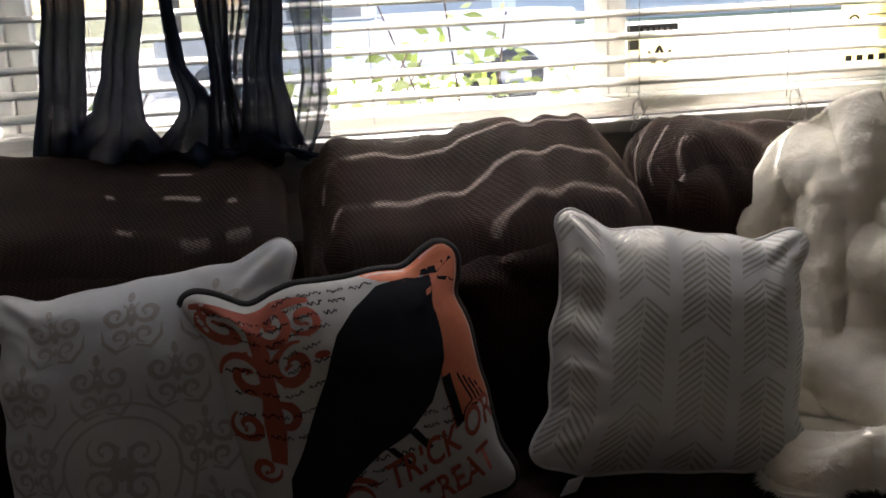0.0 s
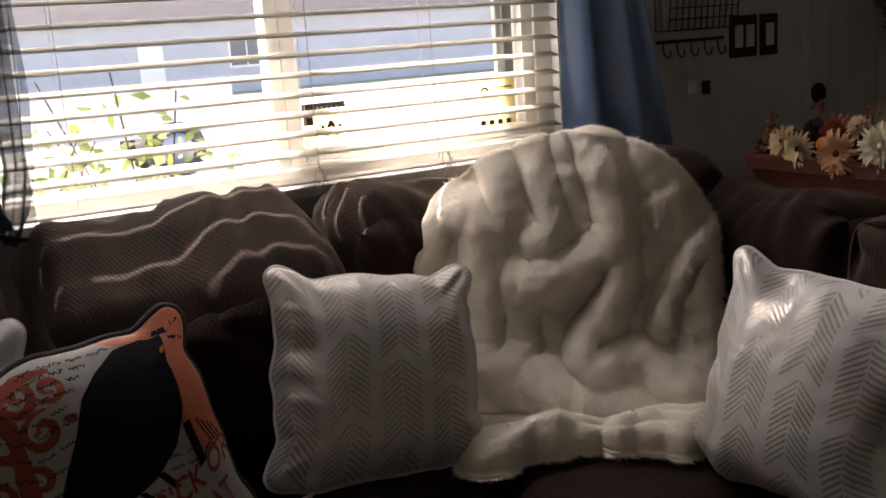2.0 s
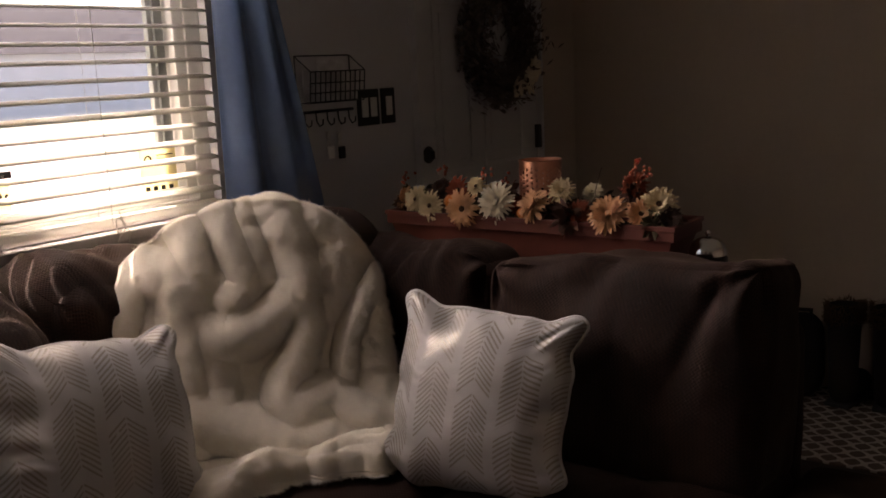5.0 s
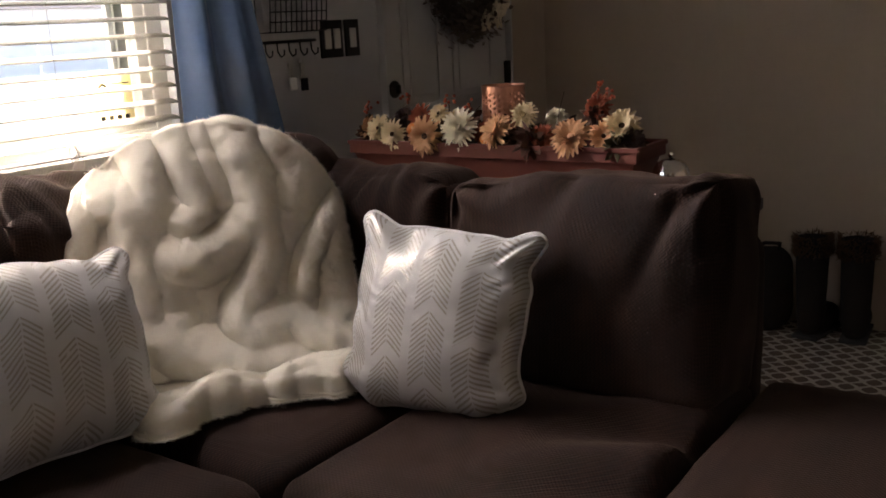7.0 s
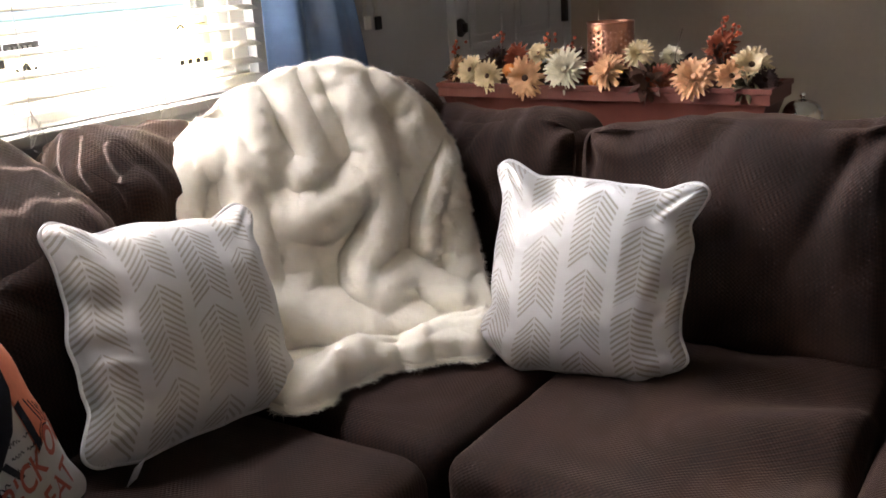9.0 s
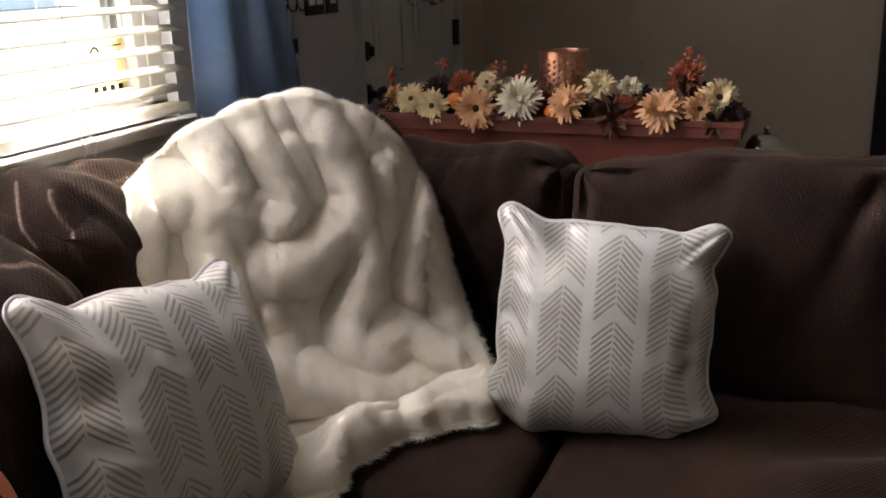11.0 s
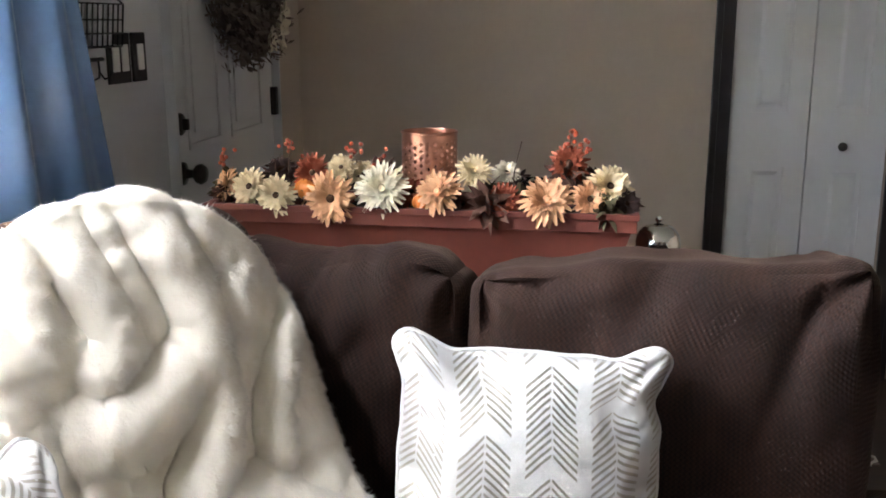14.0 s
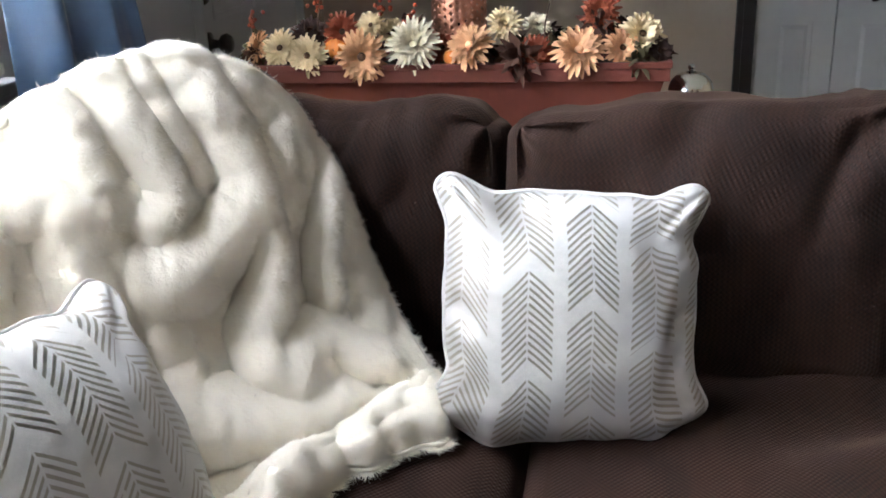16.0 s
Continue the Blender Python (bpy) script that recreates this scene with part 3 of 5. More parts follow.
part("outer_return", boxes((-.372, -.31, .10, .142, WZ0 - .1, WZ1 + .1), bevel=.004), M["peach"], win, "peach painted outer trim")
part("window_sill", boxes((WX0 - .05, WX1 + .05, -.045, .03, .975, 1.0), (WX0 - .04, WX1 + .04, -.02, 0, .90, .975), bevel=.004), M["sill"], win, "grey painted window sill")

blind = thing("window_blind", "white faux-wood venetian blind, lowered with open slats", "blind")
BX0, BX1, BY = WX0 + .03, -.353, -.046
TILT = radians(11)
def slat_mesh():
    f = lambda u, v: (BX0 + (BX1 - BX0) * u, (v - .5) * .050, .0035 * (1 - (2 * v - 1) ** 2))
    vs, fs, _ = sheet(f, 24, 4)
    k = len(vs)
    vs = vs + [v - Vector((0, 0, .0028)) for v in vs]
    fs = fs + [tuple(k + i for i in q[::-1]) for q in fs]
    row = 25
    edge = list(range(row)) + [row * j + row - 1 for j in range(1, 5)] + [row * 4 + i for i in range(row - 2, -1, -1)] + [row * j for j in range(3, 0, -1)]
    for a, b in zip(edge, edge[1:] + edge[:1]):
        fs.append((a, a + k, b + k, b))
    return vs, fs
sv, sf = slat_mesh()
first = None
for k in range(24):
    z = 1.078 + k * .0437
    if first is None:
        first = ob = finish("slat", sv, sf, M["slat"], blind)
    else:
        ob = new("slat", first.data)
        ob.parent = blind
    ob.matrix_basis = pose(0, BY, z, math.degrees(TILT) + random.uniform(-.9, .9), random.uniform(-.03, .03), 0)
part("bottom_rail", boxes((BX0, BX1, BY - .026, BY + .026, 1.022, 1.044), bevel=.006), M["slat"], blind)
part("head_rail", boxes((BX0, BX1, BY - .03, BY + .03, 2.13, 2.19), bevel=.004), M["slat"], blind)
for x in (-.72, -1.03, -1.55, -2.05, -2.6):
    tubes("ladder_cord", [[(x, BY - .028, 1.03), (x, BY - .028, 2.14)], [(x, BY + .028, 1.03), (x, BY + .028, 2.14)]], .0009, M["cord"], blind, 4)
for cx, cz in ((-1.03, .995), (-.70, 1.005)):
    pts = []
    for k in range(60):
        t = k / 59
        pts.append((cx + .02 * math.sin(t * 17 + cx) * (0.3 + t), BY - .032 - .006 * math.sin(t * 11), 1.04 - .055 * t + .02 * math.cos(t * 23)))
    tubes("pull_cord", [pts], .0011, M["cord"], blind, 4, "tangled blind cord")

# stickers on the glass
def sticker(name, label, x0, x1, z0, z1, mat):
    return tagged(slab(name, (x0, x1, .050, .0565, z0, z1), mat), label, "sign")

def bars(parent, rows, mat):
    for k, (x0, x1, z0, z1) in enumerate(rows):
        slab("print_bar", (x0, x1, .0485, .0505, z0, z1), mat, parent)

s1 = sticker("window_sign", "yellow card with a black heading stuck on the glass", -1.008, -.908, 1.065, 1.155, M["yellow"])
bars(s1, [(-1.010, -.900, 1.158, 1.180), (-1.008, -.985, 1.130, 1.150)], M["ink"])
bars(s1, [(-.975 + .012 * k, -.967 + .012 * k, 1.166, 1.172) for k in range(5)], M["card"])
mous = []
for k in range(25):
    t = k / 24
    mous.append((-.965 + .05 * t, .0485, 1.123 + .012 * math.cos(t * 6.28 * 2) - .02 * abs(t - .5)))
tubes("print_mark", [mous], [.003 + .004 * math.sin(k / 24 * 6.28) ** 2 for k in range(25)], M["ink"], s1)
s2 = sticker("window_sign", "yellow warning card with small black squares", -.530, -.410, 1.035, 1.205, M["yellow"])
bars(s2, [(-.520 + .026 * k, -.506 + .026 * k, 1.078, 1.092) for k in range(4)] + [(-.475, -.42, 1.150 + .012 * k, 1.153 + .012 * k) for k in range(3)] + [(-.52, -.42, 1.055, 1.058), (-.52, -.42, 1.11, 1.113)], M["ink"])
ring = [(-.505 + .012 * math.cos(a * .3), .0485, 1.16 + .015 * math.sin(a * .3)) for a in range(-2, 13)]
tubes("print_mark", [ring], .003, M["ink"], s2)

# ---- curtains ----
def curtain(name, label, mat, f, nu, nv, thick=0.0):
    vs, fs, uv = sheet(f, nu, nv)
    ob = tagged(finish(name, vs, fs, mat), label, "curtain")
    if thick:
        md = ob.modifiers.new("cloth", "SOLIDIFY")
        md.thickness = thick
    return ob


def blue_fold(u, v):
    """Full folds that stand out from the wall, spreading towards the floor."""
    z = .55 + v * 1.72
    x0, x1 = -.375, -.125 - .15 * max(0, min(1, (z - 1.0) / .65))
    wave = math.sin(u * 6.28 * 2.3 + .5 + .4 * math.sin(v * 5)) * .6 + .12 * math.sin(u * 6.28 * 5.1 + 2 + v * 2)
    x = x0 + (x1 - x0) * u + .006 * math.sin(u * 19 + v * 3) * (1 - u)
    return (x, -.115 - .125 * u ** .8 + .030 * wave * (1 - .5 * u), z)


curtain("window_curtain", "navy blue satin curtain hanging in deep folds", M["navy"], blue_fold, 110, 50, .0015)


sheer_c = thing("sheer_curtain", "gathered navy sheer curtain bunched on the sofa back", "curtain")


def lerp_rows(rows, z):
    """Rows of (height, centre, width), highest first."""
    for (za, ca, wa), (zb, cb, wb) in zip(rows, rows[1:]):
        if z >= zb:
            k = min(1, max(0, (za - z) / (za - zb)))
            k = k * k * (3 - 2 * k)
            return ca + (cb - ca) * k, wa + (wb - wa) * k
    return rows[-1][1], rows[-1][2]


def gather(rows, depth, ripples, seed, y0=-.13):
    def f(u, v):
        z = 1.0 + (1 - v) * 1.25
        c, w = lerp_rows(rows, z)
        x = c + w * (u - .5) + .006 * math.sin(u * 20 + v * 9 + seed)
        y = y0 - depth * math.sin(math.pi * u) - .012 * math.sin(u * ripples * 6.28 + seed + v * 4)
        return (x, y - .03 * max(0, v - .85) / .15, z + .018 * math.sin(u * 9 + seed) * max(0, v - .8) * 5)
    return f


vs, fs, uv = sheet(lambda u, v: (-2.36 + .735 * u + .012 * math.sin(u * 40 + v * 3), -.105 - .018 * math.sin(u * 6.28 * 7 + v * 2), 1.005 + 1.24 * (1 - v)), 150, 30)
finish("sheer_panel", vs, fs, M["sheer"], sheer_c)
FOLDS = (
    (((2.25, -2.07, .075), (1.28, -2.070, .067), (1.16, -2.084, .076), (1.0, -2.100, .095)), .030, 3),
    (((2.25, -1.96, .065), (1.28, -1.964, .058), (1.16, -1.983, .062), (1.09, -1.992, .085), (1.03, -2.006, .19), (1.0, -2.008, .24)), .04, 3),
    (((2.25, -1.90, .014), (1.28, -1.898, .012), (1.18, -1.890, .020), (1.10, -1.862, .048), (1.0, -1.895, .13)), .02, 2),
    (((2.25, -1.82, .050), (1.28, -1.825, .047), (1.15, -1.822, .030), (1.0, -1.82, .07)), .03, 3),
    (((2.25, -1.73, .060), (1.28, -1.732, .053), (1.14, -1.747, .070), (1.05, -1.742, .10), (1.0, -1.740, .14)), .045, 4),
)
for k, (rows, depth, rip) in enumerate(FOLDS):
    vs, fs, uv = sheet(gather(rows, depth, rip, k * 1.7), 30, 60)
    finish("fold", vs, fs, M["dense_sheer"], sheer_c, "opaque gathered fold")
for k, rows in enumerate((((2.25, -1.66, .08), (1.28, -1.655, .070), (1.14, -1.657, .052), (1.05, -1.672, .055), (1.0, -1.69, .03)),
                          ((2.25, -1.78, .045), (1.28, -1.782, .040), (1.14, -1.80, .030), (1.0, -1.79, .05)))):
    vs, fs, uv = sheet(gather(rows, .02, 2, 5.0 + k), 16, 40)
    finish("fold", vs, fs, M["sheer"], sheer_c, "thin see-through fold")


def tail(u, v):
    """A bunched hem lying over the top of the cushions."""
    x = -2.0 + .33 * u
    r = (.018 + .010 * math.sin(u * 19) + .006 * math.sin(u * 47 + 1)) * (math.sin(math.pi * (.04 + .92 * u))) ** .5
    a = v * 6.283
    return (x + .01 * math.cos(a * 2), -.185 + r * 1.4 * math.cos(a) + .012 * math.sin(u * 31), 1.012 + .012 * math.sin(u * 11) + r * math.sin(a) * (1 + .3 * math.sin(u * 41 + a)))


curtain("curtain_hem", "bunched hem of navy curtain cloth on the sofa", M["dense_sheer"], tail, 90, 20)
tagged(tubes("curtain_rod", [[(-3.2, -.1, 2.27), (.2, -.1, 2.27)]], .011, M["bronze"], None, 12), "dark bronze curtain rod", "curtain rod")

# unseen slab added over the window: it keeps sun off the upper panes
structure("shading_slab", boxes((-6, 6, .14, 1.08, 2.36, 2.46)), M["slab_paint"], "pale unseen slab added over the window to shade its upper panes", "roof")

# ---- sofa ----
SEAT = .535
sofa = thing("sectional_sofa", "dark brown chenille sectional sofa in the window corner", "sofa")
T = Matrix.Translation


def pad(name, x0, x1, y0, y1, z0, z1, r, puff=(0, 0, 0), wrinkle=.004, freq=6.0, seed=0, n=16, lean=None, label="", shape=None):
    m = T(((x0 + x1) / 2, (y0 + y1) / 2, (z0 + z1) / 2))
    if lean is not None:
        m = m @ lean
    return rbox(name, (x1 - x0, y1 - y0, z1 - z0), r, M["sofa"], sofa, m, puff, wrinkle, freq, n, seed, label, shape)


pad("base", -2.85, -.12, -1.01, -.12, .06, .37, .03, wrinkle=.002, n=20)
pad("base", -1.05, -.12, -2.36, -1.015, .06, .37, .03, wrinkle=.002, n=20)
pad("back_frame", -2.85, -.12, -.24, -.11, .30, .84, .05, wrinkle=.004, n=20)
pad("back_frame", -.25, -.13, -1.60, -.245, .30, .84, .05, wrinkle=.004, n=20)
S0 = .36
pad("seat_cushion", -2.84, -1.96, -1.02, -.30, S0, SEAT, .06, (0, 0, .012), .004, seed=1)
pad("seat_cushion", -1.955, -1.040, -1.02, -.30, S0, SEAT, .06, (.0, 0, .012), .004, seed=2)
pad("seat_cushion", -1.034, -.28, -1.018, -.28, S0, SEAT, .06, (0, 0, .012), .004, seed=3)


def creased(p, q):
    """Slanting pull creases towards the open end of the seat."""
    if p.z > .4:
        d = (q.x + q.y * .9) * 16
        q.z += .026 * math.sin(d + 1.5 * math.sin(q.x * 7)) * max(0, -p.y + .1) * (1 - p.x ** 4)
    return q


pad("seat_cushion", -1.06, -.20, -1.602, -1.024, S0, SEAT, .045, (0, 0, .012), .004, seed=4, n=44, shape=creased)
pad("seat_cushion", -1.06, -.17, -2.36, -1.608, S0, SEAT, .05, (0, 0, .010), .004, seed=5)


def slump(amount, phase, axis=0, tilt=0.0, ears=.010):
    """A sagging top edge, upright wrinkles that run down from it and gathers round the upper corners; axis: the long side."""
    def f(p, q):
        top = max(0, p.z) ** 1.5
        s = p[axis]
        sag = (-.016 * (math.sin(s * 2.4 + phase) ** 2) - tilt * s) * top
        d = noise.noise(Vector((q[axis] * 11 + phase, q.z * 2.5, phase))) + .6 * noise.noise(Vector((q[axis] * 26 + phase, q.z * 5, 2 + phase)))
        line = abs(noise.noise(Vector((q[axis] * 7 + q.z * 3 + phase, q.z * 2.2, 5 + phase))))
        dip = -max(0, .16 - line) / .16
        side = Vector((0, p.y, 0)) if axis == 0 else Vector((p.x, 0, 0))
        # short puckers under the top seam, and folds that fan out from the corners
        pucker = .30 * noise.noise(Vector((q[axis] * 38 + phase, q.z * 4, 8 + phase))) * max(0, p.z) ** 4
        fan = 0.0
        for end in (-1, 1):
            du, dv = (s - end) * .55, (p.z - 1) * .45
            r = math.hypot(du, dv)
            fan += ears * math.sin(math.atan2(dv, du) * 7 + phase + end + 6 * r) * math.exp(-((r - .14) / .13) ** 2)
        return q + Vector((0, 0, sag + amount * (.14 * d + .12 * dip) * top)) + side * (amount * (.45 * d + .45 * dip + pucker) * (.25 + .75 * max(0, p.z + .3)) * (1 - .4 * abs(s)) + fan)
    return f


# back cushions under the window: they slump back, so that the upper front looks up
def slouched(amount, phase, slope, shift=0.0, tilt=0.0):
    """Broad top that slopes towards the room."""
    soft = slump(amount, phase)

    def f(p, q):
        q = soft(p, q)
        q.z += (slope * (q.y - shift) + tilt * p.x) * max(0, p.z + .2) / 1.2
        return q
    return f


pad("back_cushion", -2.42, -1.722, -.485, -.135, .47, .978, .08, (.0, .02, .010), .010, 5, 6, 36, shape=slouched(.032, .4, .42))
pad("back_cushion", -1.700, -1.135, -.485, -.135, .47, 1.038, .075, (.01, .02, .010), .010, 5, 7, 56, shape=slouched(.036, 2.0, .50, .13, .020))
pad("back_cushion", -1.120, -.70, -.40, -.14, .47, 1.005, .10, (.01, .02, .0), .016, 7, 8, 32, pose(0, 0, 0, -6, 3, 0), shape=slouched(.040, 4.0, .35))
E_ = pose(0, 0, 0, 0, 9, 0)
pad("back_cushion", -.40, -.17, -.962, -.50, .50, .965, .075, (.03, .0, .006), .010, 5, 9, 56, E_, shape=slump(.036, 1.0, 1, .0, .014))
pad("back_cushion", -.445, -.17, -1.598, -.968, .50, .974, .060, (.045, .01, -.012), .010, 5, 10, 72, E_, shape=slump(.036, 3.0, 1, .014, .014))
pad("corner_cushion", -.24, .24, -.10, .10, -.23, .23, .09, (.02, .04, .02), .008, 5, 11, 18).matrix_world = pose(-.46, -.40, .80, 8, 0, 135)

# ---- throw pillows ----
class Pillow:
    """A square pillow with its corner tips at four points; the face lies towards the viewer's side of them."""

    def __init__(self, tl, tr, bl, br, thick, pull=(.05, .03, -.05, .03), seed=0, dents=()):
        self.c = [Vector(p) for p in (tl, tr, bl, br)]
        self.n = ((self.c[1] - self.c[0]).cross(self.c[0] - self.c[2])).normalized()
        self.thick, self.pull, self.seed, self.dents = thick, pull, seed, dents

    def base(self, u, v):
        """u across from 0 to 1, v up from 0 to 1. Round ears at the corners, seams drawn in between them."""
        top, right, bottom, left = self.pull
        s, t_ = 2 * u - 1, 2 * v - 1
        rc = .16
        q, w = (abs(s) - 1 + rc) / rc, (abs(t_) - 1 + rc) / rc
        if q > 0 and w > 0:
            s = math.copysign(1 - rc + rc * q * math.sqrt(1 - w * w / 2), s)
            t_ = math.copysign(1 - rc + rc * w * math.sqrt(1 - q * q / 2), t_)
        u, v = .5 + s / 2, .5 + t_ / 2
        neck = lambda x: (lambda d: (d * d * (3 - 2 * d)) * (1 + .28 * math.exp(-((x - .22) / .08) ** 2) + .22 * math.exp(-((1 - x - .22) / .08) ** 2)))(min(1, max(0, (min(x, 1 - x) - .025) / .20)))
        a = neck(u) * (1 + .30 * noise.noise(Vector((u * 6, self.seed, 1.0))))
        b = neck(v) * (1 + .40 * noise.noise(Vector((v * 7, self.seed, 2.0 + round(u)))))
        uu = u + b * (left * (1 - u) - right * u)
        vv = v + a * (bottom * (1 - v) - top * v)
        lo, hi = self.c[2].lerp(self.c[3], uu), self.c[0].lerp(self.c[1], uu)
        return lo.lerp(hi, vv)

    def at(self, u, v, side=1, lift=0.0):
        a, b = 1 - abs(2 * u - 1) ** 2.2, 1 - abs(2 * v - 1) ** 2.2
        h = self.thick * (max(0, a) * max(0, b)) ** .42 * (1 if side > 0 else .55)
        p = self.base(u, v)
        q = Vector((u * 5 + self.seed * 3.7, v * 5, side * 2.0 + self.seed))
        edge = min(1, 6 * min(u, 1 - u, v, 1 - v))
        w = noise.noise(q * .6) * .008 + noise.noise(q * 2.7) * .0012
        # gathers run in from the seams
        gather = .0055 * math.sin(v * 44 + 5 * noise.noise(q * 2)) * math.exp(-min(u, 1 - u) * 13) + .005 * math.sin(u * 52 + 3 * noise.noise(q * 2)) * math.exp(-min(v, 1 - v) * 16)
        for cu, cv in ((0, 0), (1, 0), (0, 1), (1, 1)):
            du, dv = u - cu, v - cv
            d = math.hypot(du, dv)
            gather += .007 * math.sin(math.atan2(dv, du) * 8 + self.seed + cu * 2 + cv + 5 * d) * math.exp(-((d - .13) / .10) ** 2)
        for du, dv, r, depth in self.dents:
            h -= depth * math.exp(-((u - du) ** 2 + (v - dv) ** 2) / r ** 2)
        return p + self.n * side * (max(0.0, h + (w + gather) * edge) + .0005) + self.n * lift

    def cover(self, parent, mat, back_mat=None, n=88):
        for name, side, m in (("front_cover", 1, mat), ("back_cover", -1, back_mat or mat)):
            vs, fs, uv = sheet(lambda u, v: self.at(u, v, side), n, n)
            finish(name, vs, fs if side > 0 else [f[::-1] for f in fs], m, parent, uvs=uv)

    def piping(self, parent, mat, r=.0042):
        t = [k / 80 for k in range(80)]
        loop = [self.base(a, 0) for a in t] + [self.base(1, a) for a in t] + [self.base(1 - a, 1) for a in t] + [self.base(0, 1 - a) for a in t]
        return tubes("piping", [loop], r, mat, parent, 8, closed=True)

    def decal(self, name, polys, mat, parent, lift=.0012, step=.03, label=""):
        """Flat outlines in u, v, cut fine and laid on the face."""
        bm = bmesh.new()
        for poly in polys:
            vs = [bm.verts.new((x, y, 0)) for x, y in poly]
            try:
                bm.faces.new(vs)
            except ValueError:
                pass
        bmesh.ops.triangulate(bm, faces=bm.faces)
        for k in range(1, int(1 / step)):
            for axis in (0, 1):
                co, no = [0, 0, 0], [0, 0, 0]
                co[axis], no[axis] = k * step, 1
                bmesh.ops.bisect_plane(bm, geom=bm.verts[:] + bm.edges[:] + bm.faces[:], plane_co=co, plane_no=no)
        bmesh.ops.recalc_face_normals(bm, faces=bm.faces)
        for v in bm.verts:
            v.co = self.at(min(.995, max(.005, v.co.x)), min(.995, max(.005, v.co.y)), 1, lift)
        return tagged(part(name, bm, mat, parent, label, True), kind="stuff" if len(polys) > 8 else "")


def ribbon(points, widths):
    """Outline strips of a curve of changing width, as quads."""
    quads, rims = [], []
    n = len(points)
    for k in range(n):
        (x0, y0), (x1, y1) = points[max(0, k - 1)], points[min(n - 1, k + 1)]
        d = math.hypot(x1 - x0, y1 - y0) or 1
        nx, ny, h = -(y1 - y0) / d, (x1 - x0) / d, widths[k] / 2
        x, y = points[k]
        rims.append(((x - nx * h, y - ny * h), (x + nx * h, y + ny * h)))
    for (a, b), (c, d) in zip(rims, rims[1:]):
        quads.append([a, c, d, b])
    return quads


def scroll(cx, cy, r, turn, flip=1, w=.016, turns=1.35):
    """A leafy spiral that swells in the middle and ends in a ball."""
    pts, ws = [], []
    for k in range(34):
        t = k / 33
        a = turn + flip * t * turns * 6.283
        rr = r * (1 - .82 * t)
        pts.append((cx + rr * math.cos(a), cy + rr * math.sin(a)))
        ws.append(w * (.35 + 1.1 * math.sin(math.pi * min(1, t * 1.1)) + (.9 if t > .93 else 0)))
    out = ribbon(pts, ws)
    for k in (6, 11, 16):   # small leaves along the outside
        x, y = pts[k]
        a = math.atan2(y - cy, x - cx) + .5 * flip
        d = r * .34
        out.append([(x, y), (x + d * .6 * math.cos(a - .45), y + d * .6 * math.sin(a - .45)), (x + d * math.cos(a), y + d * math.sin(a)), (x + d * .6 * math.cos(a + .45), y + d * .6 * math.sin(a + .45))])
    return out


def ball(cx, cy, r, n=18, sx=1.0, sy=1.0, turn=0.0):
    out = []
    for k in range(n):
        a = 6.283 * k / n
        x, y = r * sx * math.cos(a), r * sy * math.sin(a)
        out.append((cx + x * math.cos(turn) - y * math.sin(turn), cy + x * math.sin(turn) + y * math.cos(turn)))
    return out


def chevron_pillow(label, p):
    t = thing("throw_pillow", label, "pillow", "pillows on the sofa")
    p.cover(t, M["chevron"])
    p.piping(t, M["white_piping"])
    return t


P2 = Pillow((-1.310, -.458, .932), (-.927, -.535, .880), (-1.403, -.610, .575), (-1.000, -.690, .570), .100, (.058, .035, -.025, .045), 1, [(.10, .60, .07, .016), (.08, .45, .06, .014), (.10, .30, .05, .010)])
p2 = chevron_pillow("white pillow with silver chevron lines leaning on the back cushion", P2)
tag_bm = boxes((-.014, .014, -.001, .001, -.02, .02))
bmesh.ops.transform(tag_bm, matrix=pose(-1.35, -.66, .562, 30, 0, 20), verts=tag_bm.verts)
part("care_tag", tag_bm, M["tag"], p2, "small white care tag")
P3 = Pillow((-.575, -.882, .914), (-.505, -1.281, .877), (-.700, -.885, .574), (-.630, -1.284, .560), .092, (.060, .055, -.085, .045), 2, [(.30, .93, .09, .030), (.92, .44, .06, .026), (.90, .30, .04, .012), (.05, .45, .06, .016)])
chevron_pillow("white pillow with champagne chevron lines beside the fur throw", P3)

# silver damask pillow
P1 = Pillow((-2.165, -.47, .872), (-1.717, -.480, .930), (-2.13, -.66, .545), (-1.70, -.64, .545), .105, (.060, .04, .0, .04), 3)
t = thing("throw_pillow", "silver-grey pillow with taupe damask scrolls", "pillow", "pillows on the sofa")
P1.cover(t, M["silver_cloth"])
P1.piping(t, M["white_piping"], .003)
prints = []


def motif(cx, cy, k):
    """A mirrored damask sprig: paired scrolls round a stem of drops."""
    out = []
    for f in (1, -1):
        out += scroll(cx + f * .055 * k, cy + .030 * k, .050 * k, 1.57 + f * .6, f, .015 * k)
        out += scroll(cx + f * .045 * k, cy - .060 * k, .036 * k, -1.57, -f, .012 * k, 1.1)
        out += ribbon([(cx + f * .01 * k, cy - .10 * k), (cx + f * .06 * k, cy - .115 * k), (cx + f * .10 * k, cy - .07 * k), (cx + f * .105 * k, cy - .02 * k)], [.008 * k, .018 * k, .014 * k, .003])
    for dy, r in ((.10, .020), (.055, .016), (.0, .022), (-.06, .014)):
        out.append(ball(cx, cy + dy * k, r * k, 12, .6, 1.2))
    return out


